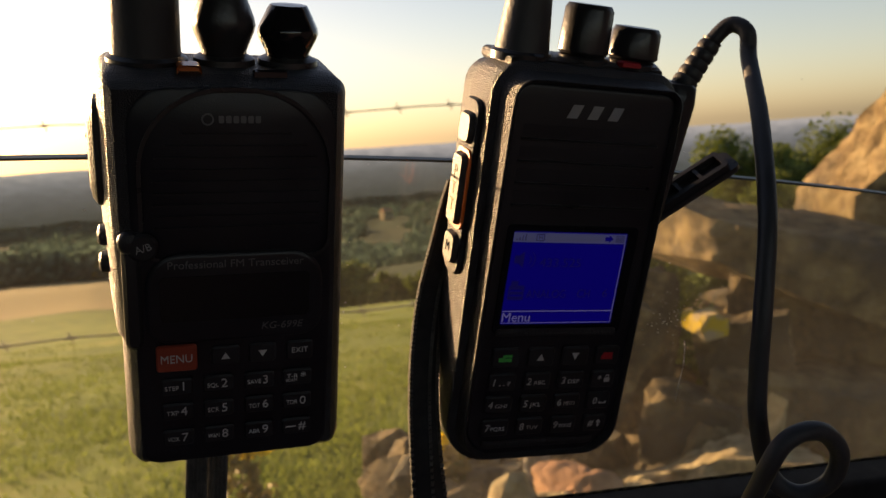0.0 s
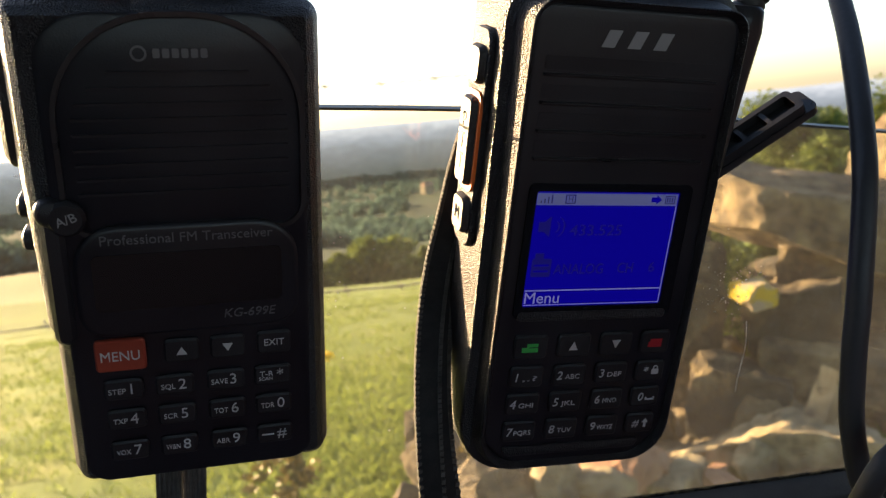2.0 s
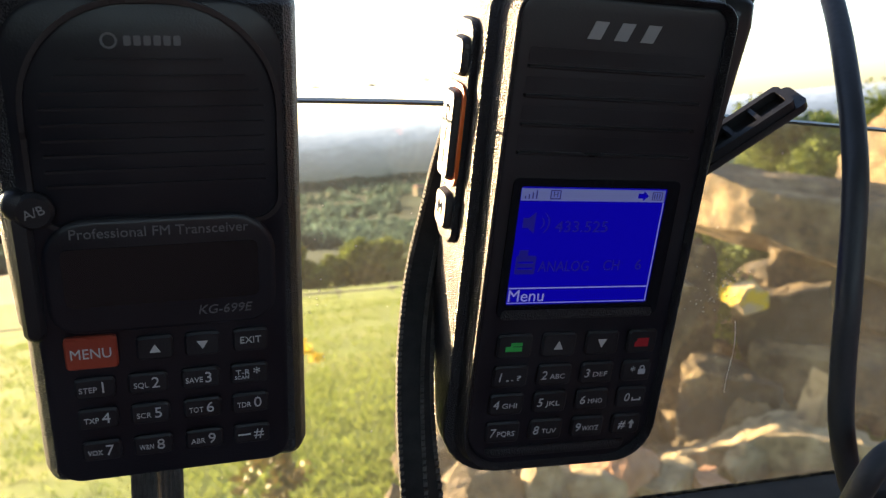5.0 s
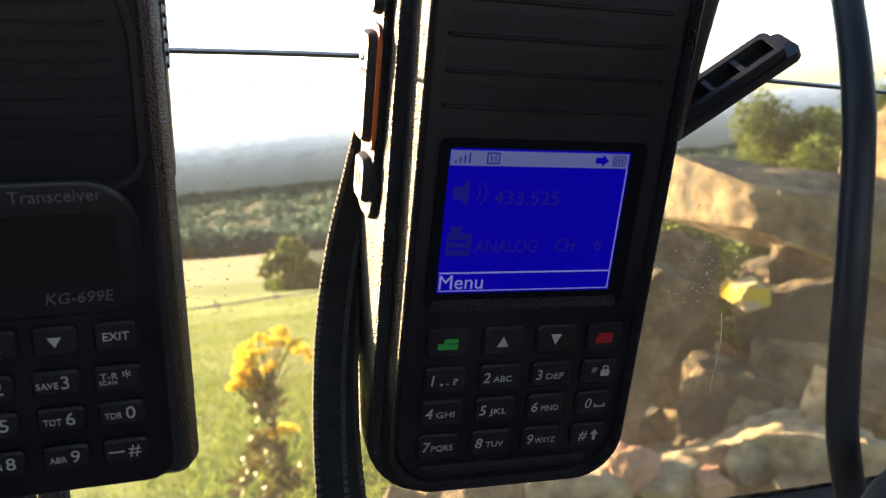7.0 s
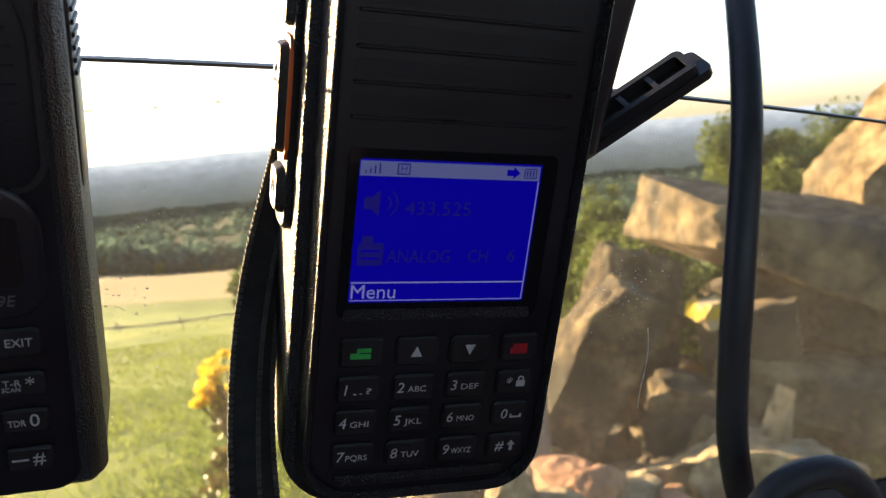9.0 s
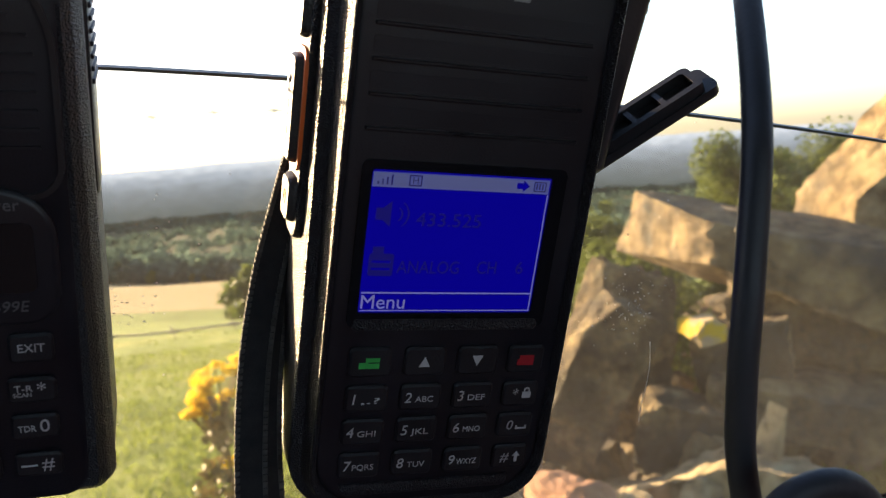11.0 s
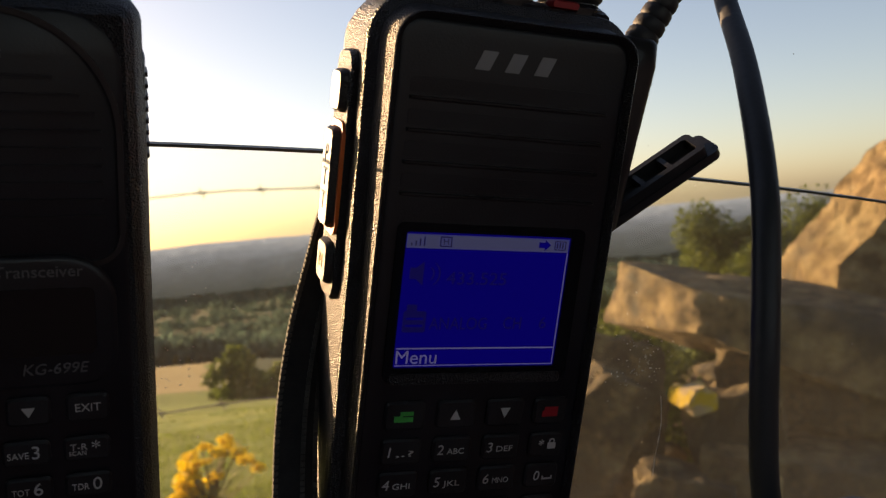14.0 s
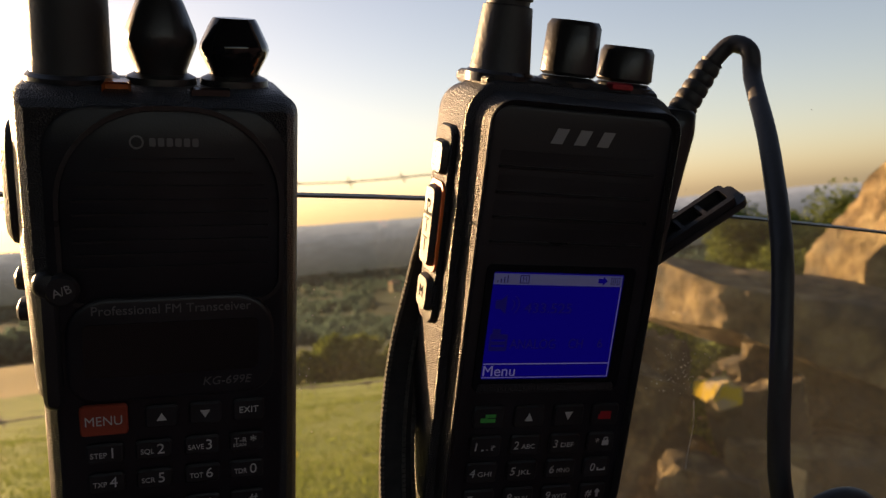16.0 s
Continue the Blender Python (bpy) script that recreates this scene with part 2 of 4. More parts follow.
# ---- mesh helpers ----
def part(name, bm, mat, parent=None, label="", smooth=False, m=None, sharp=38):
    me = bpy.data.meshes.new(name)
    bm.to_mesh(me)
    bm.free()
    me.materials.append(mat)
    if smooth:
        me.polygons.foreach_set("use_smooth", [True] * len(me.polygons))
        me.set_sharp_from_angle(angle=radians(sharp))
    ob = new(name, me)
    if parent is not None:
        ob.parent = parent
    if m is not None:
        ob.matrix_local = m
    if label:
        ob["label"] = label
    return ob


def thing(name, m, label, category, group="", kind=""):
    ob = new(name)
    ob.matrix_world = m
    ob.empty_display_size = 0.05
    return tagged(ob, label, category, group, kind)


def rr(x0, x1, z0, z1, r, n=5):
    """A rounded rectangle, as pairs; r: one radius, or four (top left, top right, bottom right, bottom left)."""
    a, b, c, d = r if isinstance(r, tuple) else (r,) * 4
    out = []
    for cx, cz, rad, start in ((x1 - b, z1 - b, b, 90), (x1 - c, z0 + c, c, 0), (x0 + d, z0 + d, d, -90), (x0 + a, z1 - a, a, -180)):
        for k in range(n + 1):
            g = radians(start - 90 * k / n)
            out.append((cx + rad * math.cos(g), cz + rad * math.sin(g)))
    return out


def loft(bm, rings, close=True):
    rows = [[bm.verts.new(p) for p in ring] for ring in rings]
    for a, b in zip(rows, rows[1:]):
        for k in range(len(a)):
            j = (k + 1) % len(a)
            bm.faces.new((a[k], a[j], b[j], b[k]))
    if close:
        bm.faces.new(rows[0][::-1])
        bm.faces.new(rows[-1])
    bmesh.ops.recalc_face_normals(bm, faces=bm.faces)
    return bm


def slab(x0, x1, z0, z1, r, sections, n=5, axis="y"):
    """A rounded block: sections of (depth, inset) along y (or x, where x0..x1 is then the span in y)."""
    rings = []
    for y, i in sections:
        rad = tuple(max(0.05, v - i) for v in (r if isinstance(r, tuple) else (r,) * 4))
        pts = rr(x0 + i, x1 - i, z0 + i, z1 - i, rad, n)
        rings.append([((p / 1000, y / 1000, q / 1000) if axis == "y" else (y / 1000, p / 1000, q / 1000)) for p, q in pts])
    return loft(bmesh.new(), rings)


def ring_slab(outer, inner, y0, y1, axis="y"):
    """A flat ring between two outlines of equal count."""
    def place(pts, y):
        return [((p / 1000, y / 1000, q / 1000) if axis == "y" else (y / 1000, p / 1000, q / 1000)) for p, q in pts]
    bm = bmesh.new()
    return loft(bm, [place(inner, y1), place(inner, y0), place(outer, y0), place(outer, y1), place(inner, y1)], close=False)


def lathe(profile, n=24, x=0.0, y=0.0, flats=0.0):
    """Turned round a vertical axis at x, y: profile of (radius, z) in mm."""
    rings = []
    for r, z in profile:
        rings.append([((x + r * (1 - flats * (k % 2)) * math.cos(k * math.tau / n)) / 1000, (y + r * (1 - flats * (k % 2)) * math.sin(k * math.tau / n)) / 1000, z / 1000) for k in range(n)])
    return loft(bmesh.new(), rings)


def smooth_line(points, steps=8):
    """A smooth curve through points."""
    p = [Vector(q) for q in points]
    out = []
    for i in range(len(p) - 1):
        a, b, c, d = p[max(i - 1, 0)], p[i], p[i + 1], p[min(i + 2, len(p) - 1)]
        for k in range(steps):
            t = k / steps
            out.append(0.5 * ((2 * b) + (c - a) * t + (2 * a - 5 * b + 4 * c - d) * t * t + (3 * b - a - 3 * c + d) * t ** 3))
    out.append(p[-1])
    return out


def tube(points, radius, n=12, flat=None, up=(0, 1, 0)):
    """A round tube along points, or a flat band where flat gives (half width, half thickness); radius may be a function of 0..1."""
    rings, side = [], Vector(up)
    for i, p in enumerate(points):
        d = (points[min(i + 1, len(points) - 1)] - points[max(i - 1, 0)]).normalized()
        side = (side - d * side.dot(d)).normalized()
        other = d.cross(side)
        if flat:
            w, h = flat
            rings.append([p + side * a * w + other * b * h for a, b in ((-1, -1), (1, -1), (1, 1), (-1, 1))])
        else:
            r = radius(i / (len(points) - 1)) if callable(radius) else radius
            rings.append([p + (side * math.cos(k * math.tau / n) + other * math.sin(k * math.tau / n)) * r for k in range(n)])
    return loft(bmesh.new(), rings)


def box(bm, x0, x1, y0, y1, z0, z1):
    v = [bm.verts.new((x, y, z)) for x in (x0, x1) for y in (y0, y1) for z in (z0, z1)]
    for f in ((0, 1, 3, 2), (4, 6, 7, 5), (0, 4, 5, 1), (2, 3, 7, 6), (0, 2, 6, 4), (1, 5, 7, 3)):
        bm.faces.new([v[k] for k in f])
    return bm


def mm_box(*a):
    return box(bmesh.new(), *[k / 1000 for k in a])


def lettering(name, body, size, x, z, y, mat, parent, shear=0.0, label="", width=None, thick=0.05):
    """Raised letters facing -y, centred on x, z (mm) under parent."""
    c = bpy.data.curves.new(name, "FONT")
    c.body, c.size, c.align_x, c.align_y, c.shear = body, size / 1000, "CENTER", "CENTER", shear
    c.extrude, c.resolution_u = thick / 1000, 3
    tmp = bpy.data.objects.new(name, c)
    scene.collection.objects.link(tmp)
    dg = bpy.context.evaluated_depsgraph_get()
    me = bpy.data.meshes.new_from_object(tmp.evaluated_get(dg))
    bpy.data.objects.remove(tmp)
    bpy.data.curves.remove(c)
    me.materials.clear()
    me.materials.append(mat)
    ob = new(name, me)
    ob.parent = parent
    s = 1.0
    if width:
        s = (width / 1000) / max(1e-6, max(v.co.x for v in me.vertices) - min(v.co.x for v in me.vertices))
    ob.matrix_local = pose(x / 1000, y / 1000, z / 1000, 90, 0, 0) @ Matrix.Diagonal((s, 1, 1, 1))
    if label:
        ob["label"] = label
    return ob


def poly(points, y, thick=0.12):
    """A flat plate with the given outline (mm) facing -y."""
    bm = bmesh.new()
    return loft(bm, [[(p / 1000, (y + t) / 1000, q / 1000) for p, q in points] for t in (0, thick)])


# ---- ground ----
def ground_height(x, y):
    r = max(0.0, y)
    if r < 60:
        z = -(0.17 * r - 0.14 * 6 * (1 - math.exp(-r / 6)))
    else:
        knots = ((60, -9.36), (90, -17.6), (140, -21.7), (232, -28.0), (400, -60), (800, -96), (1300, -106), (1700, -108), (6000, -112))
        for (a, p), (b, q) in zip(knots, knots[1:]):
            if r <= b:
                z = p + (q - p) * (r - a) / (b - a)
                break
        else:
            z = -112
    tilt = 0.115 * max(0.0, min(r, 60) - 4) / 60 * max(-10.0, min(x, 40)) * (1 if r < 200 else max(0, 1 - (r - 200) / 300))
    lumps = noise.noise((x * 0.35, y * 0.35, 0)) * 0.12 * min(1, max(0, r - 2) / 6) + noise.noise((x * 0.02, y * 0.02, 5)) * min(6, r * 0.01)
    return z - tilt + lumps


def make_ground():
    ys = [-4500, -1500, -400, -100, -30, -10, -4] + [-2 + 0.3 * k for k in range(40)] + [10 + k for k in range(50)] + [60 + 4 * k for k in range(40)] + [220 + 40 * k for k in range(38)] + [1800, 2600, 3600, 4900]
    half = [0.3 * k for k in range(20)] + [6 + 1.0 * k for k in range(34)] + [40 + 10 * k for k in range(16)] + [200 + 60 * k for k in range(20)] + [1500, 2200, 3200, 4900]
    xs = sorted({-v for v in half} | set(half))
    verts = [(x, y, ground_height(x, y)) for y in ys for x in xs]
    w = len(xs)
    faces = [(j * w + i, j * w + i + 1, (j + 1) * w + i + 1, (j + 1) * w + i) for j in range(len(ys) - 1) for i in range(w - 1)]
    me = bpy.data.meshes.new("ground")
    me.from_pydata(verts, [], faces)
    col = me.color_attributes.new("field", "FLOAT_COLOR", "POINT")
    for k, (x, y, z) in enumerate(verts):
        c = (0.0, 0.0, 0.0, 0.0)
        if 138 < y < 234 and x < 0.083 * y + 3 * noise.noise((y * 0.05, 1, 1)):
            c = (0.36, 0.27, 0.13, 0.9)
        elif y > 205 or (y > 100 and x > 0.09 * y):
            n = noise.cell(Vector((x / 130, y / 190, 3)))
            c = ((0.03, 0.05, 0.024, 0.95), (0.04, 0.06, 0.027, 0.95), (0.028, 0.044, 0.024, 0.95), (0.05, 0.06, 0.032, 0.95))[int(n * 3.99)]
        col.data[k].color = c
    me.materials.append(M_GROUND)
    me.polygons.foreach_set("use_smooth", [True] * len(me.polygons))
    return tagged(new("ground", me), "sloping green pasture hillside falling away to a wide valley", "ground", kind="structure")


make_ground()


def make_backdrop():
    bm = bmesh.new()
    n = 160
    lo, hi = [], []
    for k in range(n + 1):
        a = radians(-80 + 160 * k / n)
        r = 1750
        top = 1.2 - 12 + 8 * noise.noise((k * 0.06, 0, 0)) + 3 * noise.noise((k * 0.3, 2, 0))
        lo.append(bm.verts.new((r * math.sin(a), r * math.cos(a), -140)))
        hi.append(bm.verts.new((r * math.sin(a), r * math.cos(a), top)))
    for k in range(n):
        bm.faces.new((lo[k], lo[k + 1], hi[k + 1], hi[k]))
    return tagged(part("backdrop", bm, M_FAR, smooth=True), "far plain and low hills with blue-grey haze painted on", "backdrop", kind="structure")


make_backdrop()

# ---- the car: glass, door, cabin ----
RADIO = pose(0.1155, 0.2298, 1.1562, 13.76, 7.12, 0.37)      # frame of the second radio, which hangs flat on the glass
GLASS_Y = 43.0


def glass_top(x):
    """Height of the glass's top edge at x, both in mm in the frame of the second radio."""
    return 24.0 - 6.0 * ((x - 20) / 165) ** 2


def make_window():
    bm = bmesh.new()
    xs = [-560 + 20 * k for k in range(61)]
    top = [(x, glass_top(x) if -300 < x < 400 else glass_top(-300 if x < 0 else 400) - 0.16 * (abs(x - 50) - 350)) for x in xs]
    rings = []
    for y in (GLASS_Y - 1.8, GLASS_Y + 1.8):
        rings.append([bm.verts.new((x / 1000, y / 1000, z / 1000)) for x, z in top] + [bm.verts.new((x / 1000, y / 1000, -0.16)) for x in reversed(xs)])
    bm.faces.new(rings[0][::-1])
    bm.faces.new(rings[1])
    win = thing("window_1", RADIO, "half-lowered car door window of clear dusty glass", "car window", kind="structure")
    pane = part("pane", bm, M_GLASS, win)
    pane.visible_shadow = False
    edge = [Vector((x / 1000, GLASS_Y / 1000, z / 1000 + 0.0004)) for x, z in top]
    part("glass_edge", tube(edge, 0, flat=(0.0019, 0.00035)), M_GLASS_EDGE, win, "dark ground edge of the glass")
    return win


WINDOW = make_window()


def make_door():
    door = thing("car_door", RADIO @ pose(0, 0, -0.0165, 0, -2.1, 0), "dark grey car door top with black felt weatherstrip", "car door")
    part("weatherstrip", slab(24, 40, -110, -90, 2.5, [(-700, 0), (700, 0)], axis="x"), M_SEAL, door, "black felt weatherstrip", True)
    part("strip_lip", slab(38.5, 39.7, -90.4, -89.6, 0.3, [(-700, 0), (700, 0)], axis="x"), M_DUST, door, "dusty pale edge of the weatherstrip", True)
    part("door_card", slab(-40, 22, -420, -99, (18, 4, 10, 30), [(-700, 0), (700, 0)], axis="x"), M_TRIM, door, "grey moulded door card", True)
    part("outer_skin", slab(48, 60, -700, -114, 5, [(-700, 0), (700, 0)], axis="x"), M_SATIN, door, "dark painted outer panel", True)
    return door


make_door()


def make_cabin():
    """Plain dark unseen walls that close the car and limit light round the camera."""
    # wall_far stops short so that skylight reaches the radio fronts
    for name, b in (("ceiling", (-1.2, 1.5, -1.3, 0.12, 1.56, 1.6)), ("floor", (-1.2, 1.5, -1.3, 0.3, 0.3, 0.34)), ("wall_far", (-1.2, 1.5, -1.34, -1.3, 0.34, 1.24)),
                    ("wall_rear", (-1.24, -1.2, -1.34, 0.3, 0.34, 1.56)), ("wall_front", (1.5, 1.54, -1.34, 0.3, 0.34, 1.56))):
        tagged(part(name, box(bmesh.new(), *b), M_CABIN), "dark cloth-lined inside of the car, out of view", "car interior", kind="structure")


make_cabin()


# ---- first radio: rounded speaker panel, orange menu key ----
def key_block(parent, x, z, w, h, mat=None, depth=0.9):
    return part("key", slab(x - w / 2, x + w / 2, z - h / 2, z + h / 2, 1.1, [(1.2, 0), (-depth + 0.4, 0), (-depth, 0.5)], 3), mat or M_KEY, parent, smooth=True)


def make_first_radio():
    R = thing("handheld_radio", pose(0.0046, 0.2357, 1.1476, 16.0, 3.6, -0.9), "black handheld radio with orange menu key, hung on the car window", "radio", "radios on the window")
    shell = slab(-13.2, 43.6, -35, 74, (3.5, 4.5, 5, 5), [(0.6, 3.6), (2.2, 2.0), (5.5, 0.6), (9, 0), (30, 0), (34, 1.5), (36, 4)], 6)
    bmesh.ops.bisect_plane(shell, geom=shell.verts[:] + shell.edges[:] + shell.faces[:], plane_co=(0, 0, 0.04), plane_no=(0, 0, 1))
    for z in (0.062, 0.0052, 0.004):
        bmesh.ops.bisect_plane(shell, geom=shell.verts[:] + shell.edges[:] + shell.faces[:], plane_co=(0, 0, z), plane_no=(0, 0, 1))
    for v in shell.verts:
        # the shell widens towards the top on the talk-key side
        if v.co.x < 0:
            v.co.x -= 0.002 * min(1, max(0, (v.co.y - 0.008) / 0.018)) * min(1, max(0, (v.co.z - 0.004) / 0.0012)) * min(1, max(0.2, (0.076 - v.co.z) / 0.014))
            v.co.x -= 0.0012 * min(1, max(0, (v.co.z - 0.004) / 0.0012)) + 0.0014 * min(1, max(0, (v.co.z - 0.0052) / 0.036))
        else:
            v.co.x += 0.0009 - 0.0013 * (v.co.z + 0.035) / 0.109 + (0.001 if v.co.y < 0.007 else 0.0)
    part("body", shell, M_SHELL, R, smooth=True)
    part("front_panel", slab(-9.5, 40.2, -32.5, 71, (10, 10, 5, 5), [(3, 0), (0.4, 0), (-0.1, 0.7)], 6), M_PANEL, R, smooth=True)
    part("speaker_rim", ring_slab(rr(-7.6, 40.0, 27, 71.4, (21, 21, 6, 6), 12), rr(-6.6, 39.0, 28, 70.4, (20, 20, 5, 5), 12), 0.4, -0.8), M_SATIN, R, "raised arch round the speaker", True)
    for z in range(36, 62, 3):
        half = 20.5 if z < 52 else 20.5 - (z - 51) ** 2 * 0.09
        part("speaker_slot", slab(16.2 - half, 16.2 + half, z - 0.35, z + 0.35, 0.3, [(0.2, 0), (-0.5, 0.1)], 2), M_PANEL, R)
    # display
    part("display_frame", slab(-7, 38, 4.6, 29.5, (9, 9, 6, 6), [(1, 0), (-0.8, 0), (-1.3, 0.5), (-1.5, 1.2)], 8), M_PANEL, R, "bulging display surround", True)
    part("display", slab(-3.5, 34.5, 10.8, 23.6, 1.5, [(-1.0, 0), (-1.65, 0.1)], 3), M_DISPLAY, R, "dark switched-off display")
    lettering("lettering", "Professional FM Transceiver", 3.0, 15.6, 26.6, -1.65, M_GREY, R, width=34.0)
    lettering("lettering", "KG-699E", 2.9, 27.2, 8.3, -1.65, M_GREY, R, shear=0.2, width=11.0)
    # side shoulders beside the display
    for x0, x1 in ((-12.4, -7.4),):
        part("grip_ridge", slab(x0, x1, 3, 34, 2.4, [(2.5, 0), (-0.2, 0.3), (-1.2, 1.3)], 5), M_SHELL_FINE, R, smooth=True)
    # round button
    b = lathe([(3.7, 0), (3.7, 1.0), (3.0, 1.7), (0.2, 1.8)], 28)
    part("round_button", b, M_KEY, R, "black round button", True, pose(-0.0069, -0.0006, 0.0318, 90, 0, 0))
    ob = part("button_collar", lathe([(3.2, -1), (3.1, 0.4), (2.6, 1.2), (1.8, 1.7), (0.2, 1.9)], 20), M_SHELL_FINE, R, "rounded collar beside the round button", True, pose(-0.0098, -0.0004, 0.0328, 90, 0, 0))
    ab = lettering("lettering", "A/B", 2.7, -6.8, 31.8, -2.5, M_LABEL, R)
    ab.matrix_local = pose(-0.0068, -0.0025, 0.0318, 90, 0, 0) @ pose(0, 0, 0, 0, 0, 18)
    # maker's mark as plain shapes
    ringc = lambda r: [(9.2 + r * math.cos(k * math.tau / 20), 63.6 + r * math.sin(k * math.tau / 20)) for k in range(20)]
    part("maker_ring", ring_slab(ringc(1.5), ringc(1.1), -0.1, -0.25), M_GREY, R)
    for k in range(6):
        x = 12.4 + k * 1.75
        part("maker_bar", slab(x - 0.65, x + 0.65, 62.7, 64.5, 0.3, [(0, 0), (-0.25, 0)], 2), M_GREY, R)
    # keys
    menu = part("menu_key", slab(-5.0, 5.3, -3.7, 3.8, 0.9, [(1, 0), (-0.9, 0), (-1.3, 0.4)], 3), M_MENU, R, "orange menu key", True)
    lettering("lettering", "MENU", 3.3, 0.1, 0.0, -1.36, M_WHITE, R, width=7.9)
    for x, up in ((12.6, 1), (22.3, -1)):
        key_block(R, x, -0.2, 7.5, 5.6)
        part("arrow", poly([(x - 1.15, -0.2 - 0.9 * up), (x + 1.15, -0.2 - 0.9 * up), (x, -0.2 + 1.0 * up)], -1.05), M_WHITE, R)
    key_block(R, 32.3, -0.2, 7.5, 5.6)
    lettering("lettering", "EXIT", 2.3, 32.3, -0.1, -1.0, M_WHITE, R, width=4.4)
    grid = [("STEP", "1"), ("SQL", "2"), ("SAVE", "3"), ("T-R", "*"), ("TXP", "4"), ("SCR", "5"), ("TOT", "6"), ("TDR", "0"), ("VOX", "7"), ("W&N", "8"), ("ABR", "9"), ("", "#")]
    for k, (word, digit) in enumerate(grid):
        x, z = (-0.4, 10.2, 21.1, 31.4)[k % 4], (-8.6, -16.2, -24.4)[k // 4]
        key_block(R, x + 0.4, z, 8.2, 5.0)
        lettering("lettering", digit, 3.7, x + 2.0, z + 0.1, -1.0, M_WHITE, R)
        if word:
            lettering("lettering", word, 1.85, x - 1.0, z + (0.5 if word == "T-R" else -0.25), -1.0, M_WHITE, R, width=3.0 if len(word) == 3 else 3.6)
        if word == "T-R":
            lettering("lettering", "SCAN", 1.2, x - 1.2, z - 0.75, -1.0, M_WHITE, R, width=3.0)
        if not word:
            part("key_symbol", poly([(x - 2.6, z - 0.1), (x + 0.2, z - 0.1), (x + 0.2, z + 0.25), (x - 2.6, z + 0.25)], -1.05), M_WHITE, R)
    # left side: talk key, small keys, grip line
    ptt = slab(7, 25, 38, 66, 6, [(-14.0, 0), (-17.0, 0.6), (-18.2, 2.4), (-18.8, 5.5)], 6, "x")
    part("talk_key", ptt, M_SIDE_KEY, R, "long rubber talk key", True)
    for z in (46, 51, 56):
        part("talk_key_rib", slab(13, 20, z - 0.5, z + 0.5, 0.4, [(-17.0, 0), (-19.1, 0.2)], 2, "x"), M_KEY, R)
    for z in (29.5, 22):
        part("side_key", slab(11, 19, z - 2.6, z + 2.6, 2.4, [(-14.0, 0), (-17.4, 0.4), (-18.0, 1.2)], 4, "x"), M_SIDE_KEY, R, smooth=True)
    # right side: ribbed cover
    part("port_cover", slab(14, 28, 22, 64, 4, [(43, 0), (44.0, 0.5), (44.3, 1.4)], 4, "x"), M_SHELL_FINE, R, "ribbed rubber port cover", True)
    for k in range(8):
        part("cover_rib", slab(15, 27, 44 + k * 2.2 - 0.6, 44 + k * 2.2 + 0.6, 0.4, [(44, 0), (44.7, 0.2)], 2, "x"), M_KEY, R)
    # top
    part("antenna_collar", lathe([(9.8, 72.5), (9.8, 75), (9.0, 75.8)], 32, -4.0, 18), M_SATIN, R, smooth=True)
    part("antenna", lathe([(8.5, 75), (8.4, 78), (7.9, 120), (7.3, 190), (6.7, 196), (3, 199)], 32, -4.2, 18), M_RUBBER, R, "thick black rubber antenna", True)
    part("indicator_lens", slab(2.6, 8.4, 72.4, 75.4, 1.0, [(7, 0.6), (5, 0), (11, 0)], 4), M_LED, R, "amber indicator lens", True)
    for x, h, r in ((14.7, 92.4, 7.9), (30.8, 89.0, 7.9)):
        part("knob_seat", lathe([(8.0, 72.5), (7.6, 75.4), (6, 76.2)], 28, x, 18), M_SATIN, R, smooth=True)
        s = (h - 76) / 16.6
        part("knob", lathe([(5.6, 75), (5.6, 77), (6.4, 76 + 3.2 * s), (7.5, 76 + 6.0 * s), (r, 76 + 7.6 * s), (7.6, 76 + 9.4 * s), (5.4, 76 + 15.2 * s), (4.7, h), (0.3, h + 0.2)], 16, x, 18, 0.04), M_GLOSS if x > 20 else M_SATIN, R, "black tapered control knob", True)
    part("top_window", slab(20.4, 29.0, 72.3, 74.6, 0.6, [(6, 0), (4.5, 0.3)], 3), M_GLOSS, R)
    # clip over the glass
    part("belt_clip", slab(5, 26, -5, 45, 4, [(46.6, 1), (48, 0), (50, 0), (51, 1)], 5), M_SATIN, R, "sprung belt clip over the glass", True)
    part("clip_hinge", slab(6, 25, 38, 50, 3, [(35, 0), (47.5, 0)], 4), M_SATIN, R, smooth=True)
    return R


FIRST = make_first_radio()


def make_strap(name, points, half, mat, label, up=(1, 0, 0)):
    line = smooth_line(points, 8)
    return tagged(part(name, tube(line, 0, flat=half, up=up), mat), label, "strap")


M_WEB = noisy("black_webbing", [(0.3, (0.012, 0.012, 0.013)), (0.7, (0.03, 0.029, 0.028))], 200, 0.8, bump_scale=1400, bump_distance=0.0006)
M_WEB_GREY = noisy("grey_webbing", [(0.3, (0.05, 0.048, 0.045)), (0.7, (0.12, 0.115, 0.105))], 300, 0.85, bump_scale=900, bump_distance=0.0008)


def local_line(m, pts):
    return [m @ Vector((x / 1000, y / 1000, z / 1000)) for x, y, z in pts]


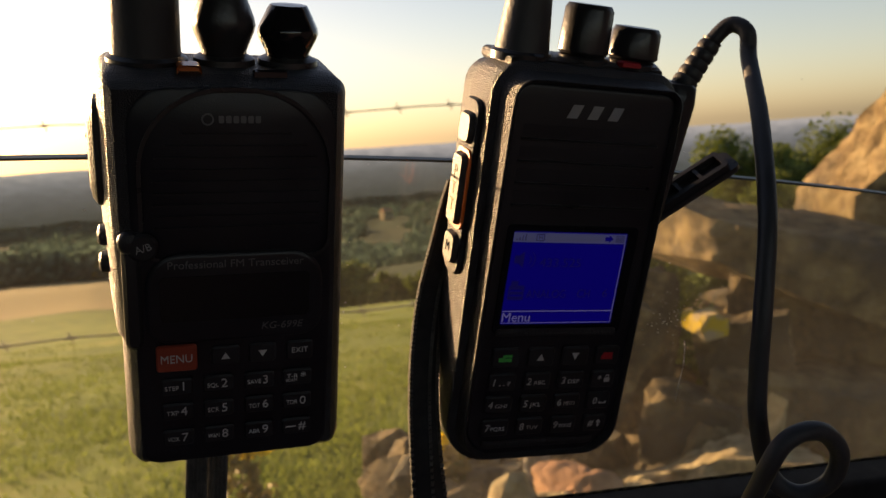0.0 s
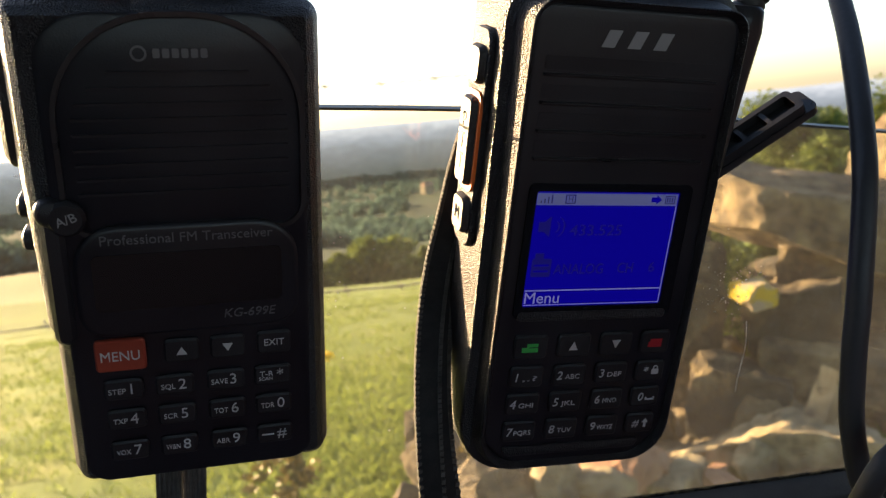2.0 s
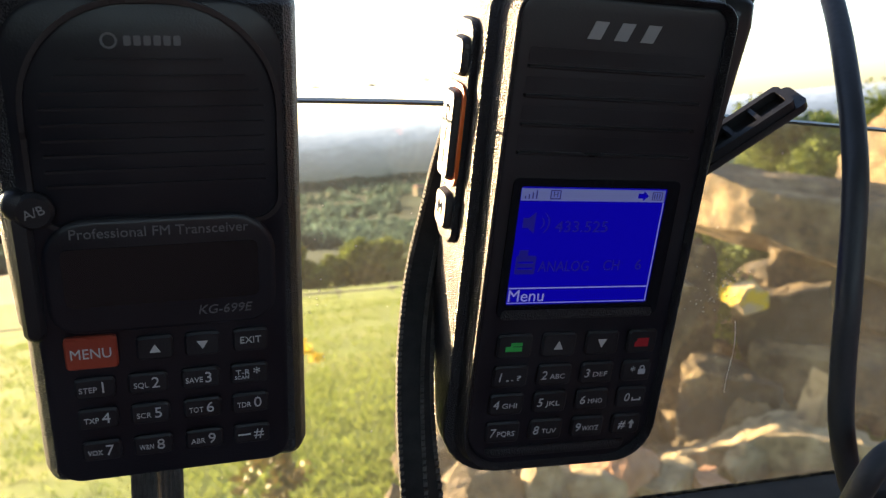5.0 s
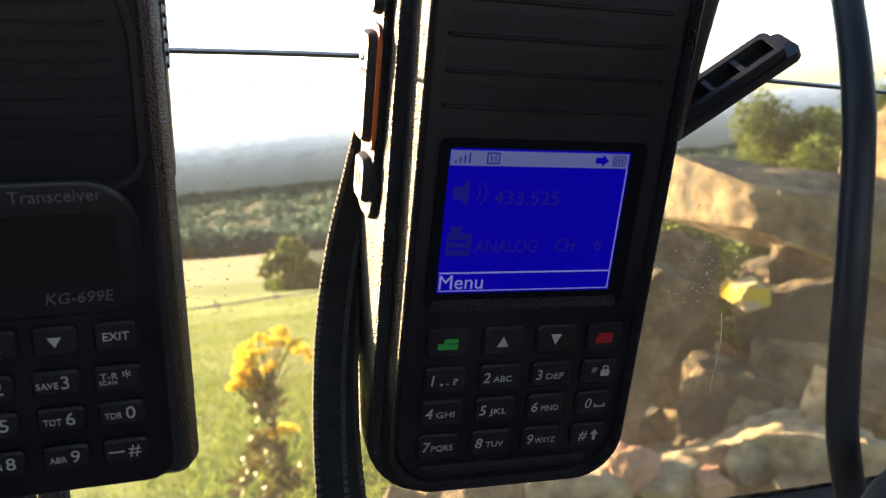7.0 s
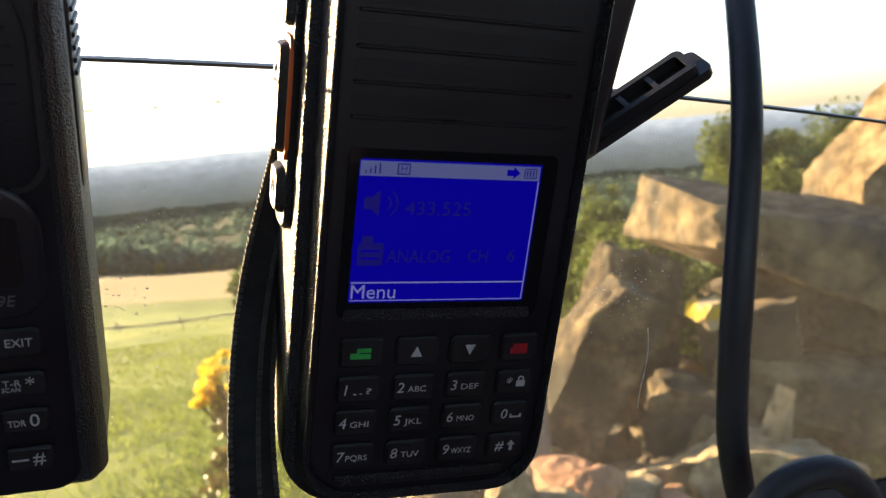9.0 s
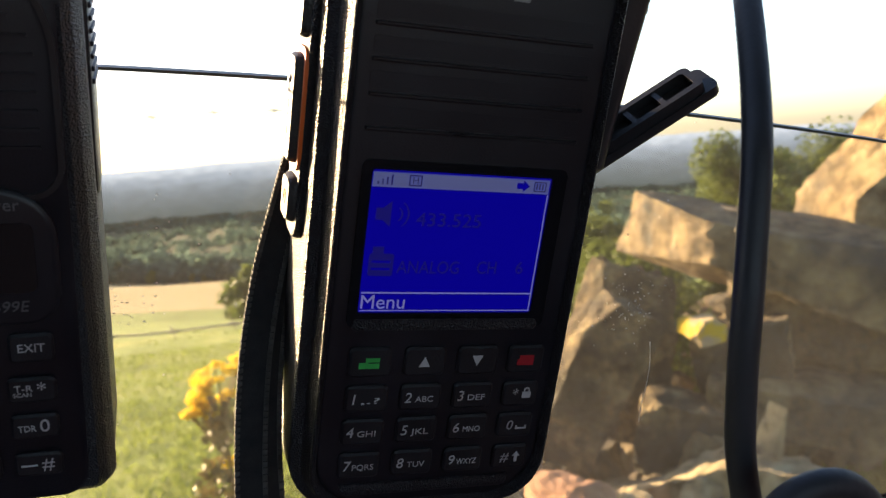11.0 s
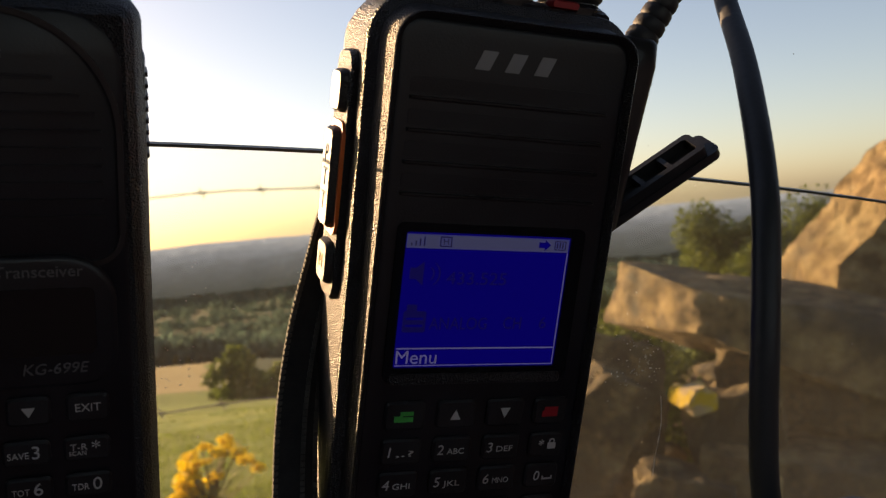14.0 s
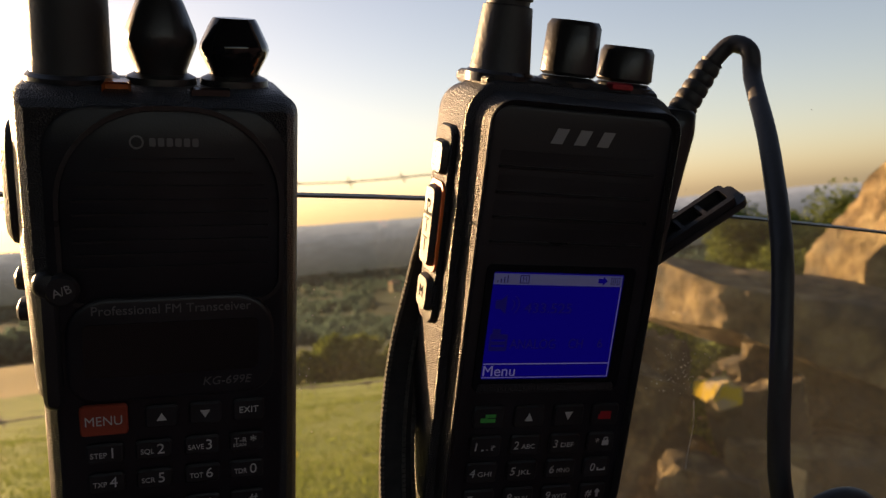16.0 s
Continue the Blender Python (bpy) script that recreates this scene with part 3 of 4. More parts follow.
def make_first_strap():
    S = thing("wrist_strap", FIRST.matrix_world.copy(), "grey ribbed webbing wrist strap hanging below the radio", "strap")
    for x, y in ((6.6, 30), (13.2, 33)):
        pts = [Vector((a / 1000, b / 1000, c / 1000)) for a, b, c in ((x + 1, 35.5, -22), (x, y, -36), (x - 1.2, y - 1, -60), (x - 2.5, y - 2, -95), (x - 2, y, -130))]
        line = smooth_line(pts, 6)
        part("band", tube(line, 0, flat=(0.0033, 0.0008), up=(1, 0, 0)), M_WEB_GREY, S)
        for k in (-2, -1, 0, 1, 2):
            part("band_rib", tube([p + Vector((k * 0.0013, -0.0009, 0)) for p in line], 0.00045, 5), M_WEB_GREY, S)
    return S


make_first_strap()


# ---- second radio: colour screen, keypad, flap open, microphone plug ----
def make_second_radio():
    R = thing("handheld_radio", RADIO, "black handheld radio with lit blue screen, hung on the car window", "radio", "radios on the window")
    shell = slab(-28.6, 31, -63, 61, (10, 9, 14, 14), [(1.2, 5.4), (-0.6, 4.6), (-1.4, 4.1), (-1.7, 3.75), (-1.4, 3.45), (-0.1, 3.55), (4.2, 2.3), (5.4, 0.3), (6.2, 0.0), (23.0, 0.0), (24.4, 0.5), (25, 1.6), (34, 2.2), (36, 4)], 8)
    for v in shell.verts:
        # the chamfer beside the front panel grows wider towards the foot
        if 0.004 < v.co.y < 0.009:
            v.co.y += 0.03 * v.co.z
    part("body", shell, M_SHELL, R, smooth=True, sharp=14)
    part("front_panel", slab(-24.4, 26.8, -59.6, 56.4, (5, 5, 13, 13), [(9, 0), (1.5, 0), (0.6, 0.3), (0.15, 0.8), (0, 1.5)], 8), M_PANEL, R, smooth=True)
    for z in (41, 34.7, 28.4, 22.1):
        part("speaker_slot", slab(-21, 22.4, z - 0.4, z + 0.4, 0.3, [(0.2, 0), (-0.6, 0.05), (-0.8, 0.25)], 2), M_SATIN, R)
        part("speaker_groove", slab(-21, 22.4, z + 0.8, z + 4.2, 0.8, [(0.2, 0), (-0.06, 0.1)], 2), M_PANEL, R)
    # maker's mark as three plain slanted shapes
    for x in (-5.6, 0.8, 7.2):
        part("maker_bar", poly([(x - 2.6, 47.4), (x + 0.6, 47.4), (x + 2.2, 51.2), (x - 1.0, 51.2)], -0.2), M_LABEL, R)
    # screen
    part("screen_bezel", ring_slab(rr(-20.6, 21.8, -17.6, 16.4, 1.6), rr(-18.6, 18.6, -14.5, 14.5, 0.6), 0.3, -0.5), M_GLOSS, R, "glossy black screen border")
    part("screen_chin", slab(-19.6, 20.6, -18.4, -15.6, 1.2, [(0.3, 0), (-0.7, 0.2), (-0.9, 0.6)], 4), M_SHELL, R, "textured ledge below the screen", True)
    scr = part("screen", mm_box(-18.6, 18.6, -0.1, 0.3, -14.5, 14.5), M_LCD, R, "lit blue screen")
    part("status_bar", mm_box(-18.3, 18.3, -0.16, -0.1, 11.1, 14.0), M_LCD_BAR, scr, "pale blue status bar")
    part("screen_line", mm_box(-18.2, 18.2, -0.16, -0.1, -10.5, -10.2), M_LCD_LINE, scr)
    part("screen_line", mm_box(18.1, 18.35, -0.16, -0.1, -14.2, 11), M_LCD_LINE, scr)
    part("screen_line", mm_box(-18.2, 18.2, -0.16, -0.1, -14.2, -14.0), M_LCD_LINE, scr)
    lettering("lettering", "Menu", 4.2, -13.6, -12.4, -0.2, M_LCD_LINE, scr, width=9.0)
    lettering("lettering", "433.525", 3.9, -2.0, 4.8, -0.2, M_LCD_INK, scr, width=13.5)
    lettering("lettering", "ANALOG", 3.8, -5.0, -5.0, -0.2, M_LCD_INK, scr, width=13.0)
    lettering("lettering", "CH", 3.8, 7.4, -4.9, -0.2, M_LCD_INK, scr, width=4.2)
    lettering("lettering", "6", 3.8, 14.6, -4.8, -0.2, M_LCD_INK, scr)
    part("speaker_icon", poly([(-17, 4.6), (-15.6, 4.6), (-14, 3.2), (-14, 8.4), (-15.6, 7), (-17, 7)], -0.2, 0.05), M_LCD_INK, scr)
    for r in (1.6, 2.9):
        arc = [(-13.2 + r * math.cos(radians(a)), 5.8 + r * math.sin(radians(a))) for a in range(-55, 56, 11)]
        part("speaker_icon", poly(arc + [(p - 0.35, q) for p, q in reversed(arc)], -0.2, 0.05), M_LCD_INK, scr)
    part("channel_icon", ring_slab(rr(-17.4, -12.4, -6.8, -2.2, 0.4, 2), rr(-16.8, -13, -6.2, -2.8, 0.3, 2), -0.12, -0.2), M_LCD_INK, scr)
    for k in range(3):
        part("channel_icon", mm_box(-17.2, -12.6, -0.2, -0.12, -6.6 + k * 1.5, -5.6 + k * 1.5), M_LCD_INK, scr)
    part("channel_icon", mm_box(-16.8, -14.6, -0.2, -0.12, -2.2, -0.8), M_LCD_INK, scr)
    for k in range(4):
        part("signal_bar", mm_box(-17.4 + k * 0.9, -17.1 + k * 0.9, -0.22, -0.16, 11.6, 12.2 + k * 0.45), M_LCD_INK, scr)
    part("status_icon", ring_slab(rr(-11.2, -8.6, 11.5, 13.7, 0.15, 2), rr(-10.95, -8.85, 11.75, 13.45, 0.1, 2), -0.16, -0.22), M_LCD_INK, scr)
    lettering("lettering", "H", 1.9, -9.9, 12.6, -0.24, M_LCD_INK, scr)
    part("status_icon", poly([(11.2, 12.0), (12.6, 12.0), (12.6, 11.4), (14, 12.6), (12.6, 13.8), (12.6, 13.2), (11.2, 13.2)], -0.22, 0.05), M_LCD, scr)
    part("status_icon", ring_slab(rr(14.9, 17.6, 11.6, 13.6, 0.2, 2), rr(15.1, 17.4, 11.8, 13.4, 0.15, 2), -0.16, -0.22), M_LCD_INK, scr)
    for k in range(3):
        part("battery_bar", mm_box(15.4 + k * 0.65, 15.7 + k * 0.65, -0.22, -0.16, 12.0, 13.2), M_LCD_INK, scr)
    # keypad
    cols, rows_z = (-15.0, -3.4, 8.2, 19.3), (-25.2, -33.4, -41.0, -48.9)
    words = (("", "", "", ""), ("1", "2", "3", "*"), ("4", "5", "6", "0"), ("7", "8", "9", "#"))
    small = (("", "", "", ""), (",.?", "ABC", "DEF", ""), ("GHI", "JKL", "MNO", ""), ("PQRS", "TUV", "WXYZ", ""))
    for j, z in enumerate(rows_z):
        for i, x in enumerate(cols):
            key_block(R, x + 0.2, z, 9.0 if i < 3 else 8.2, 5.9 if j else 6.4)
            if j:
                plain = small[j][i] != ""
                lettering("lettering", words[j][i], 3.3, x - (2.6 if plain else 1.2), z, -0.98, M_WHITE, R, shear=0.12)
                if plain:
                    lettering("lettering", small[j][i], 1.9, x + 1.0, z - 0.35, -0.98, M_WHITE, R, width=(0, 0, 0, 3.9, 4.6)[len(small[j][i])])
    z = rows_z[0]
    part("key_symbol", poly([(-17.2, z - 1.2), (-13, z - 1.2), (-13, z - 0.1), (-15.3, z - 0.1), (-15.3, z + 0.2), (-13, z + 0.2), (-13, z + 1.1), (-15.9, z + 1.1), (-15.9, z + 0.1), (-17.2, z + 0.1)], -1.02), M_GREEN, R, "green call symbol")
    part("key_symbol", poly([(17.4, z - 1.2), (21.2, z - 1.2), (21.2, z + 1.1), (17.9, z + 1.1), (17.9, z + 0.2), (17.4, z + 0.2)], -1.02), M_RED, R, "red end symbol")
    part("arrow", poly([(-4.6, z - 1.1), (-2.2, z - 1.1), (-3.4, z + 1.2)], -1.02), M_WHITE, R)
    part("arrow", poly([(7.0, z + 1.2), (9.4, z + 1.2), (8.2, z - 1.1)], -1.02), M_WHITE, R)
    zz = rows_z[1]
    part("key_symbol", slab(19.9, 21.9, zz - 0.9, zz + 0.6, 0.2, [(-0.9, 0), (-1.02, 0)], 2), M_WHITE, R)
    part("key_symbol", ring_slab(rr(20.2, 21.6, zz + 0.4, zz + 1.6, 0.6, 4), rr(20.5, 21.3, zz + 0.4, zz + 1.3, 0.35, 4), -0.9, -1.02), M_WHITE, R)
    part("key_symbol", poly([(19.6, rows_z[2] - 0.9), (22.2, rows_z[2] - 0.9), (22.2, rows_z[2]), (21.8, rows_z[2]), (21.8, rows_z[2] - 0.5), (20, rows_z[2] - 0.5), (20, rows_z[2]), (19.6, rows_z[2])], -1.02), M_WHITE, R)
    q = rows_z[3]
    part("key_symbol", poly([(20.6, q - 1.2), (21.3, q - 1.2), (21.3, q + 0.2), (21.9, q + 0.2), (20.95, q + 1.4), (20.0, q + 0.2), (20.6, q + 0.2)], -1.02), M_WHITE, R)
    part("chin_strip", slab(-18.6, 20.0, -56.4, -53.4, (0.5, 0.5, 2, 2), [(0.3, 0), (-0.5, 0.2), (-0.7, 0.5)], 4), M_SHELL, R, "textured strip below the keypad", True)
    # left side
    part("side_island", slab(10.2, 22.8, -4.0, 48.6, (4, 4, 4, 4), [(-27.5, 0), (-29.5, 0.05), (-30.1, 0.5)], 6, "x"), M_SHELL, R, "raised grained plinth of the side keys", True)
    part("side_key", slab(11.6, 20.4, 35.6, 44.6, 2.4, [(-29.5, 0), (-30.9, 0.1), (-31.7, 0.7)], 5, "x"), M_SIDE_KEY, R, "small upper side key", True)
    part("talk_key_seal", ring_slab(rr(10.6, 21.4, 10.2, 34.0, 2.8, 5), rr(11.8, 20.2, 11.4, 32.8, 2.2, 5), -29.6, -30.7, "x"), M_ORANGE, R, "orange seal round the talk key", True)
    talk = part("talk_key", slab(11.9, 20.1, 11.5, 32.7, 2.2, [(-29.5, 0), (-31.5, 0.1), (-32.3, 0.7)], 5, "x"), M_SIDE_KEY, R, "long talk key", True)
    mk = part("side_key", slab(11.6, 20.4, -0.6, 8.8, 2.4, [(-29.5, 0), (-30.9, 0.1), (-31.7, 0.7)], 5, "x"), M_SIDE_KEY, R, "small lower side key", True)
    for word, z, p, size in (("P", 26.8, talk, 5.6), ("T", 22.0, talk, 5.6), ("T", 17.0, talk, 5.6), ("M", 4.1, mk, 4.6)):
        ob = lettering("lettering", word, size, 0, 0, 0, M_GLOSS, p)
        ob.matrix_local = pose(-0.0324 if p is talk else -0.0318, 0.0160, z / 1000, 90, 0, -90)
    # top
    part("antenna_collar", lathe([(9.0, 60), (9.0, 62.2), (8.2, 63)], 32, -17, 17), M_SATIN, R, smooth=True)
    ribs = [(8.0, 62), (7.8, 63), (6.4, 78)]
    for k in range(4):
        ribs += [(6.3, 79 + k * 3), (5.5, 79.3 + k * 3), (5.5, 80.4 + k * 3), (6.2, 80.7 + k * 3)]
    part("antenna", lathe(ribs + [(5.6, 110), (4.8, 170), (4.2, 174), (2, 176)], 32, -17, 17), M_RUBBER, R, "black rubber antenna with ribbed root", True)
    for x, h in ((2.2, 77.6), (18.8, 72.8)):
        part("knob_seat", lathe([(8.2, 60), (8.2, 62.4), (6.6, 63.4)], 28, x, 17), M_SATIN, R, smooth=True)
        part("knob", lathe([(7.0, 63.6), (7.7, 64.4), (7.4, h - 1.4), (6.5, h), (0.3, h)], 16, x, 17, 0.05), M_SATIN, R, "black faceted control knob", True)
    part("top_lip", slab(-24, 26, 58.6, 62.4, 1.8, [(9, 0.8), (11, 0), (30, 0), (32, 1)], 5), M_SHELL, R, smooth=True)
    part("indicator_lens", slab(10.6, 17.4, 61.4, 63.4, 0.8, [(8.0, 0.4), (9, 0), (11, 0)], 3), M_RED, R, "dull red indicator lens", True)
    # right side: socket flap swung open
    flap = part("socket_flap", slab(0, 37, -4.6, 4.6, (1, 1.8, 1.8, 1), [(2.8, 0.5), (2.0, 0), (0.0, 0)], 5), M_SATIN, R, "open rubber socket cover", True, pose(0.0305, 0.0165, 0.0135, -72, -39, -8))
    part("flap_rim", ring_slab(rr(8, 34, -4.2, 4.2, 1.5, 4), rr(9.6, 32.4, -2.7, 2.7, 1.0, 4), 0.1, -2.6), M_SATIN, flap, smooth=True)
    for x in (17.2, 24.6):
        part("flap_bar", mm_box(x - 0.6, x + 0.6, -2.2, 0.1, -2.7, 2.7), M_SATIN, flap)
    # clip
    part("belt_clip", slab(-13, 13, -25, 40, 4, [(46.4, 1), (48, 0), (50, 0), (51, 1)], 5), M_SATIN, R, "sprung belt clip over the glass", True)
    part("clip_hinge", slab(-12, 12, 30, 44, 3, [(35, 0), (47.5, 0)], 4), M_SATIN, R, smooth=True)
    return R


SECOND = make_second_radio()


def make_second_strap():
    S = thing("wrist_strap", RADIO, "black stitched nylon wrist strap hanging beside the radio", "strap")
    for pts in (((-23, 37, 18), (-25.5, 34.5, 10), (-28.5, 30, 0), (-32, 26, -15), (-34.6, 19, -30), (-35.6, 12, -45), (-35.4, 5, -60), (-33.5, -4, -85), (-31.5, -11, -112)),
                ((-22, 38, 18), (-24, 36, 10), (-26.2, 32, 0), (-29.3, 28, -15), (-31.6, 21, -30), (-32.4, 14, -45), (-31.6, 7, -60), (-28.0, -2, -85), (-24.5, -9, -112))):
        line = smooth_line([Vector((a / 1000, b / 1000, c / 1000)) for a, b, c in pts], 6)
        band = part("band", tube(line, 0, flat=(0.0033, 0.0006), up=(1, -0.3, 0)), M_WEB, S)
        for s in (-1, 1):
            bm = bmesh.new()
            side = Vector((1, -0.3, 0)).normalized() * 0.0029 * s
            for a, b in zip(line, line[1:]):
                for f in (0.1, 0.6):
                    p = a.lerp(b, f) + side
                    box(bm, p.x - 0.0005, p.x + 0.0005, p.y - 0.0009, p.y + 0.0009, p.z - 0.0007, p.z + 0.0007)
            part("stitching", bm, M_WEB_GREY, band)
    return S


make_second_strap()


def make_mic_cable():
    C = thing("microphone_cable", RADIO, "black rubber microphone cable with ribbed plug, looped beside the radio", "cable")
    inv = RADIO.inverted()
    part("plug", loft(bmesh.new(), [[(p / 1000, q / 1000, z / 1000) for p, q in rr(30.9, x1, 9 + i, 25 - i, 2.5, 4)] for z, x1, i in ((13, 35.5, 2), (15, 36.2, 0), (35, 38, 0), (52, 39.8, 0), (57, 40, 1), (58, 39.4, 2))]), M_SATIN, C, "moulded plug", True)
    part("plug_step", loft(bmesh.new(), [[(p / 1000, q / 1000, z / 1000) for p, q in rr(32.5, 40.8, 11, 23, 2.5, 4)] for z in (48, 49.5)]), M_RUBBER, C, smooth=True)
    a, b = Vector((0.0372, 0.017, 0.055)), Vector((0.0452, 0.0165, 0.0715))
    line = [a.lerp(b, k / 24) for k in range(25)]
    part("strain_relief", tube(line, lambda t: (0.0041 - 0.0009 * t) * (1.0 if int(t * 24) % 4 < 3 else 0.9), 14), M_RUBBER, C, "ribbed strain relief", True)
    world_pts = [(0.1768, 0.2247, 1.2226), (0.175, 0.2195, 1.2169), (0.1656, 0.2041, 1.2017), (0.1583, 0.1934, 1.1893), (0.1531, 0.1862, 1.1785),
                 (0.1493, 0.1818, 1.1688), (0.1452, 0.1792, 1.15), (0.144, 0.1799, 1.1346), (0.1447, 0.1812, 1.121), (0.1486, 0.1817, 1.106),
                 (0.1544, 0.178, 1.1011), (0.1601, 0.173, 1.1052), (0.160, 0.1696, 1.1142), (0.1525, 0.168, 1.1215), (0.1429, 0.1683, 1.1209),
                 (0.1385, 0.172, 1.111), (0.14, 0.19, 1.08), (0.16, 0.21, 1.05)]
    pts = [a.lerp(b, 0.8), b, Vector((0.0488, 0.0145, 0.0768)), Vector((0.0515, 0.0095, 0.0755))] + [inv @ Vector(p) for p in world_pts[1:]]
    part("cord", tube(smooth_line(pts, 8), 0.00245, 14), M_RUBBER, C, "smooth black cord", True)
    return C


make_mic_cable()


# ---- marks on the glass ----
def make_marks():
    m = tagged(thing("glass_marks", RADIO, "pale dried water marks and a scratch on the glass", "marks"), kind="stuff")
    rng = random.Random(4)
    bm = bmesh.new()
    y = GLASS_Y / 1000 - 0.0021
    def dot(x, z, w, h):
        bm.faces.new([bm.verts.new((x + a * w, y, z + b * h)) for a, b in ((-1, -1), (1, -1), (1, 1), (-1, 1))])
    for cx, cz, n, sx, sz in ((0.071, -0.03, 90, 0.004, 0.005), (-0.067, -0.03, 60, 0.006, 0.003), (0.06, -0.01, 40, 0.05, 0.03), (-0.05, -0.02, 40, 0.05, 0.03)):
        for _ in range(n):
            s = rng.uniform(0.00006, 0.00016)
            dot(rng.gauss(cx, sx), rng.gauss(cz, sz), s * rng.uniform(0.7, 2.2), s)
    part("specks", bm, M_MARK, m)
    pts = [Vector((0.0795 + 0.0008 * math.sin(k * 0.5) + 0.0003 * k, y, -0.041 - 0.0026 * k)) for k in range(11)]
    part("scratch", tube(pts, 0.00012, 4), M_MARK, m, "thin pale scratch")
    return m


make_marks()


# ---- stones ----
def stone_mesh(w, h, d, seed, rough=0.13, square=0.62):
    """A broken block: a subdivided box pulled towards a rounded form, chipped by planes and roughened."""
    rng = random.Random(seed)
    bm = bmesh.new()
    bmesh.ops.create_cube(bm, size=2.0)
    bmesh.ops.subdivide_edges(bm, edges=bm.edges[:], cuts=15, use_grid_fill=True)
    cuts = []
    for _ in range(18 if square < 0.8 else 10):
        n = Vector((rng.gauss(0, 1), rng.gauss(0, 1), rng.gauss(0, 1))).normalized()
        cuts.append((n, rng.uniform(0.64, 1.0)))
    off = Vector((seed * 7.3, seed * 1.7, seed * 3.1))
    for v in bm.verts:
        p = v.co.copy()
        p = p.lerp(p.normalized() * 1.25, (1 - square) * 0.7)
        for n, k in cuts:
            over = p.dot(n) - k
            if over > 0:
                p -= n * over * 0.97
        p += p.normalized() * (noise.noise(p * 1.1 + off) * rough * 0.7 + noise.noise(p * 3.4 + off) * rough * 0.45 + noise.noise(p * 8 + off) * rough * 0.3 + noise.noise(p * 19 + off) * rough * 0.15)
        v.co = Vector((p.x * w / 2, p.y * d / 2, p.z * h / 2))
    return bm


def block_mesh(w, d, h, seed, skew=0.0, cuts=(), rough=0.012, n=22):
    """A quarried block: front face on -y, ends sheared by skew, corners knocked off by planes (nx, ny, nz, offset as a share), weathered faces."""
    rng = random.Random(seed)
    bm = bmesh.new()
    bmesh.ops.create_cube(bm, size=2.0)
    bmesh.ops.subdivide_edges(bm, edges=bm.edges[:], cuts=n, use_grid_fill=True)
    planes = [(Vector(c[:3]).normalized(), c[3]) for c in cuts]
    for _ in range(9):
        a = Vector((rng.choice((-1, 1)), rng.choice((-1, 1)), rng.choice((-1, 1)) * rng.uniform(0.3, 1))) + Vector((rng.gauss(0, 0.5), rng.gauss(0, 0.5), rng.gauss(0, 0.5)))
        planes.append((a.normalized(), rng.uniform(1.32, 1.6)))
    off = Vector((seed * 7.3, seed * 1.7, seed * 3.1))
    for v in bm.verts:
        p = v.co.copy()
        for a, k in planes:
            over = p.dot(a) - k
            if over > 0:
                p -= a * over
        q = Vector((p.x * w / 2 + skew * p.y * d / 2, p.y * d / 2, p.z * h / 2))
        f = q.normalized()
        steps = abs(noise.noise(q * 9 + off)) * 1.6
        q += f * (noise.noise(q * 4 + off) * rough * 1.8 - steps * rough + noise.noise(q * 22 + off) * rough * 0.55 + noise.noise(q * 60 + off) * rough * 0.28)
        v.co = q
    return bm


def set_block(centre, size, yaw, roll, mat, label, seed, skew=0.0, cuts=(), pitch=0.0, rough=0.012):
    ob = part("stone", block_mesh(*size, seed, skew, cuts, rough), mat, smooth=True)
    ob.matrix_world = pose(*centre, 0, 0, yaw) @ pose(0, 0, 0, pitch, roll, 0)
    return tagged(ob, label, "stone", "rubble pile")


# the big blocks show a sunlit end and a front in shade
set_block((2.20, 2.58, 0.685), (0.90, 0.46, 0.27), -42, 11, M_STONE, "large flat-topped sandstone slab with a sunlit broken end", 1, -0.85,
          ((-0.6, -0.4, -0.9, 0.95), (0.2, -1, 0.5, 1.15)), pitch=4, rough=0.016)
set_block((2.30, 2.52, 0.42), (0.66, 0.30, 0.36), -42, 6, M_STONE, "thick grey sandstone block bearing the slab", 16, 0.1, ((0.2, -0.8, -0.6, 1.05), (-0.9, -0.3, -0.7, 1.0)), rough=0.02)
set_block((2.92, 2.55, 0.92), (0.84, 0.27, 0.86), -42, 2, M_STONE_GOLD, "tall angular sandstone boulder on the rubble pile", 2, -0.85,
          ((-0.95, 0.0, 0.8, 0.66), (-0.3, -0.8, 0.9, 1.15)), rough=0.02)
set_block((1.40, 2.62, 0.36), (0.22, 0.12, 0.60), -38, 26, M_STONE_DARK, "upright leaning block of dark sandstone", 3, -0.9, ((-0.7, 0.1, 0.8, 0.95),), rough=0.02)
set_block((1.63, 2.78, 0.40), (0.30, 0.12, 0.60), -38, 15, M_STONE_DARK, "dark leaning block with a sunlit edge", 4, -1.1, ((0.9, 0, 0.8, 1.0),), rough=0.024)
set_block((1.765, 2.47, 0.515), (0.09, 0.08, 0.11), -34, 30, M_LICHEN, "small stone crusted with yellow lichen", 5, -0.9, ((-0.5, 0.3, 0.7, 0.7), (0.7, 0, -0.8, 0.6)), rough=0.008)
set_block((2.12, 2.36, 0.225), (0.66, 0.30, 0.20), -40, 6, M_STONE, "long grey sandstone block in the pile", 6, 0.0, ((0.1, -1, 0.8, 1.15),), rough=0.012)
# pale shard added where a triangle of sunlight falls on the stone
set_block((1.715, 2.085, 0.275), (0.05, 0.06, 0.20), -42, 12, M_STONE_PALE, "thin pale upright shard in place of a sunlit patch", 7, -0.9, ((-0.95, 0, 0.4, 0.35), (0.9, 0, 0.3, 0.4)), rough=0.005)
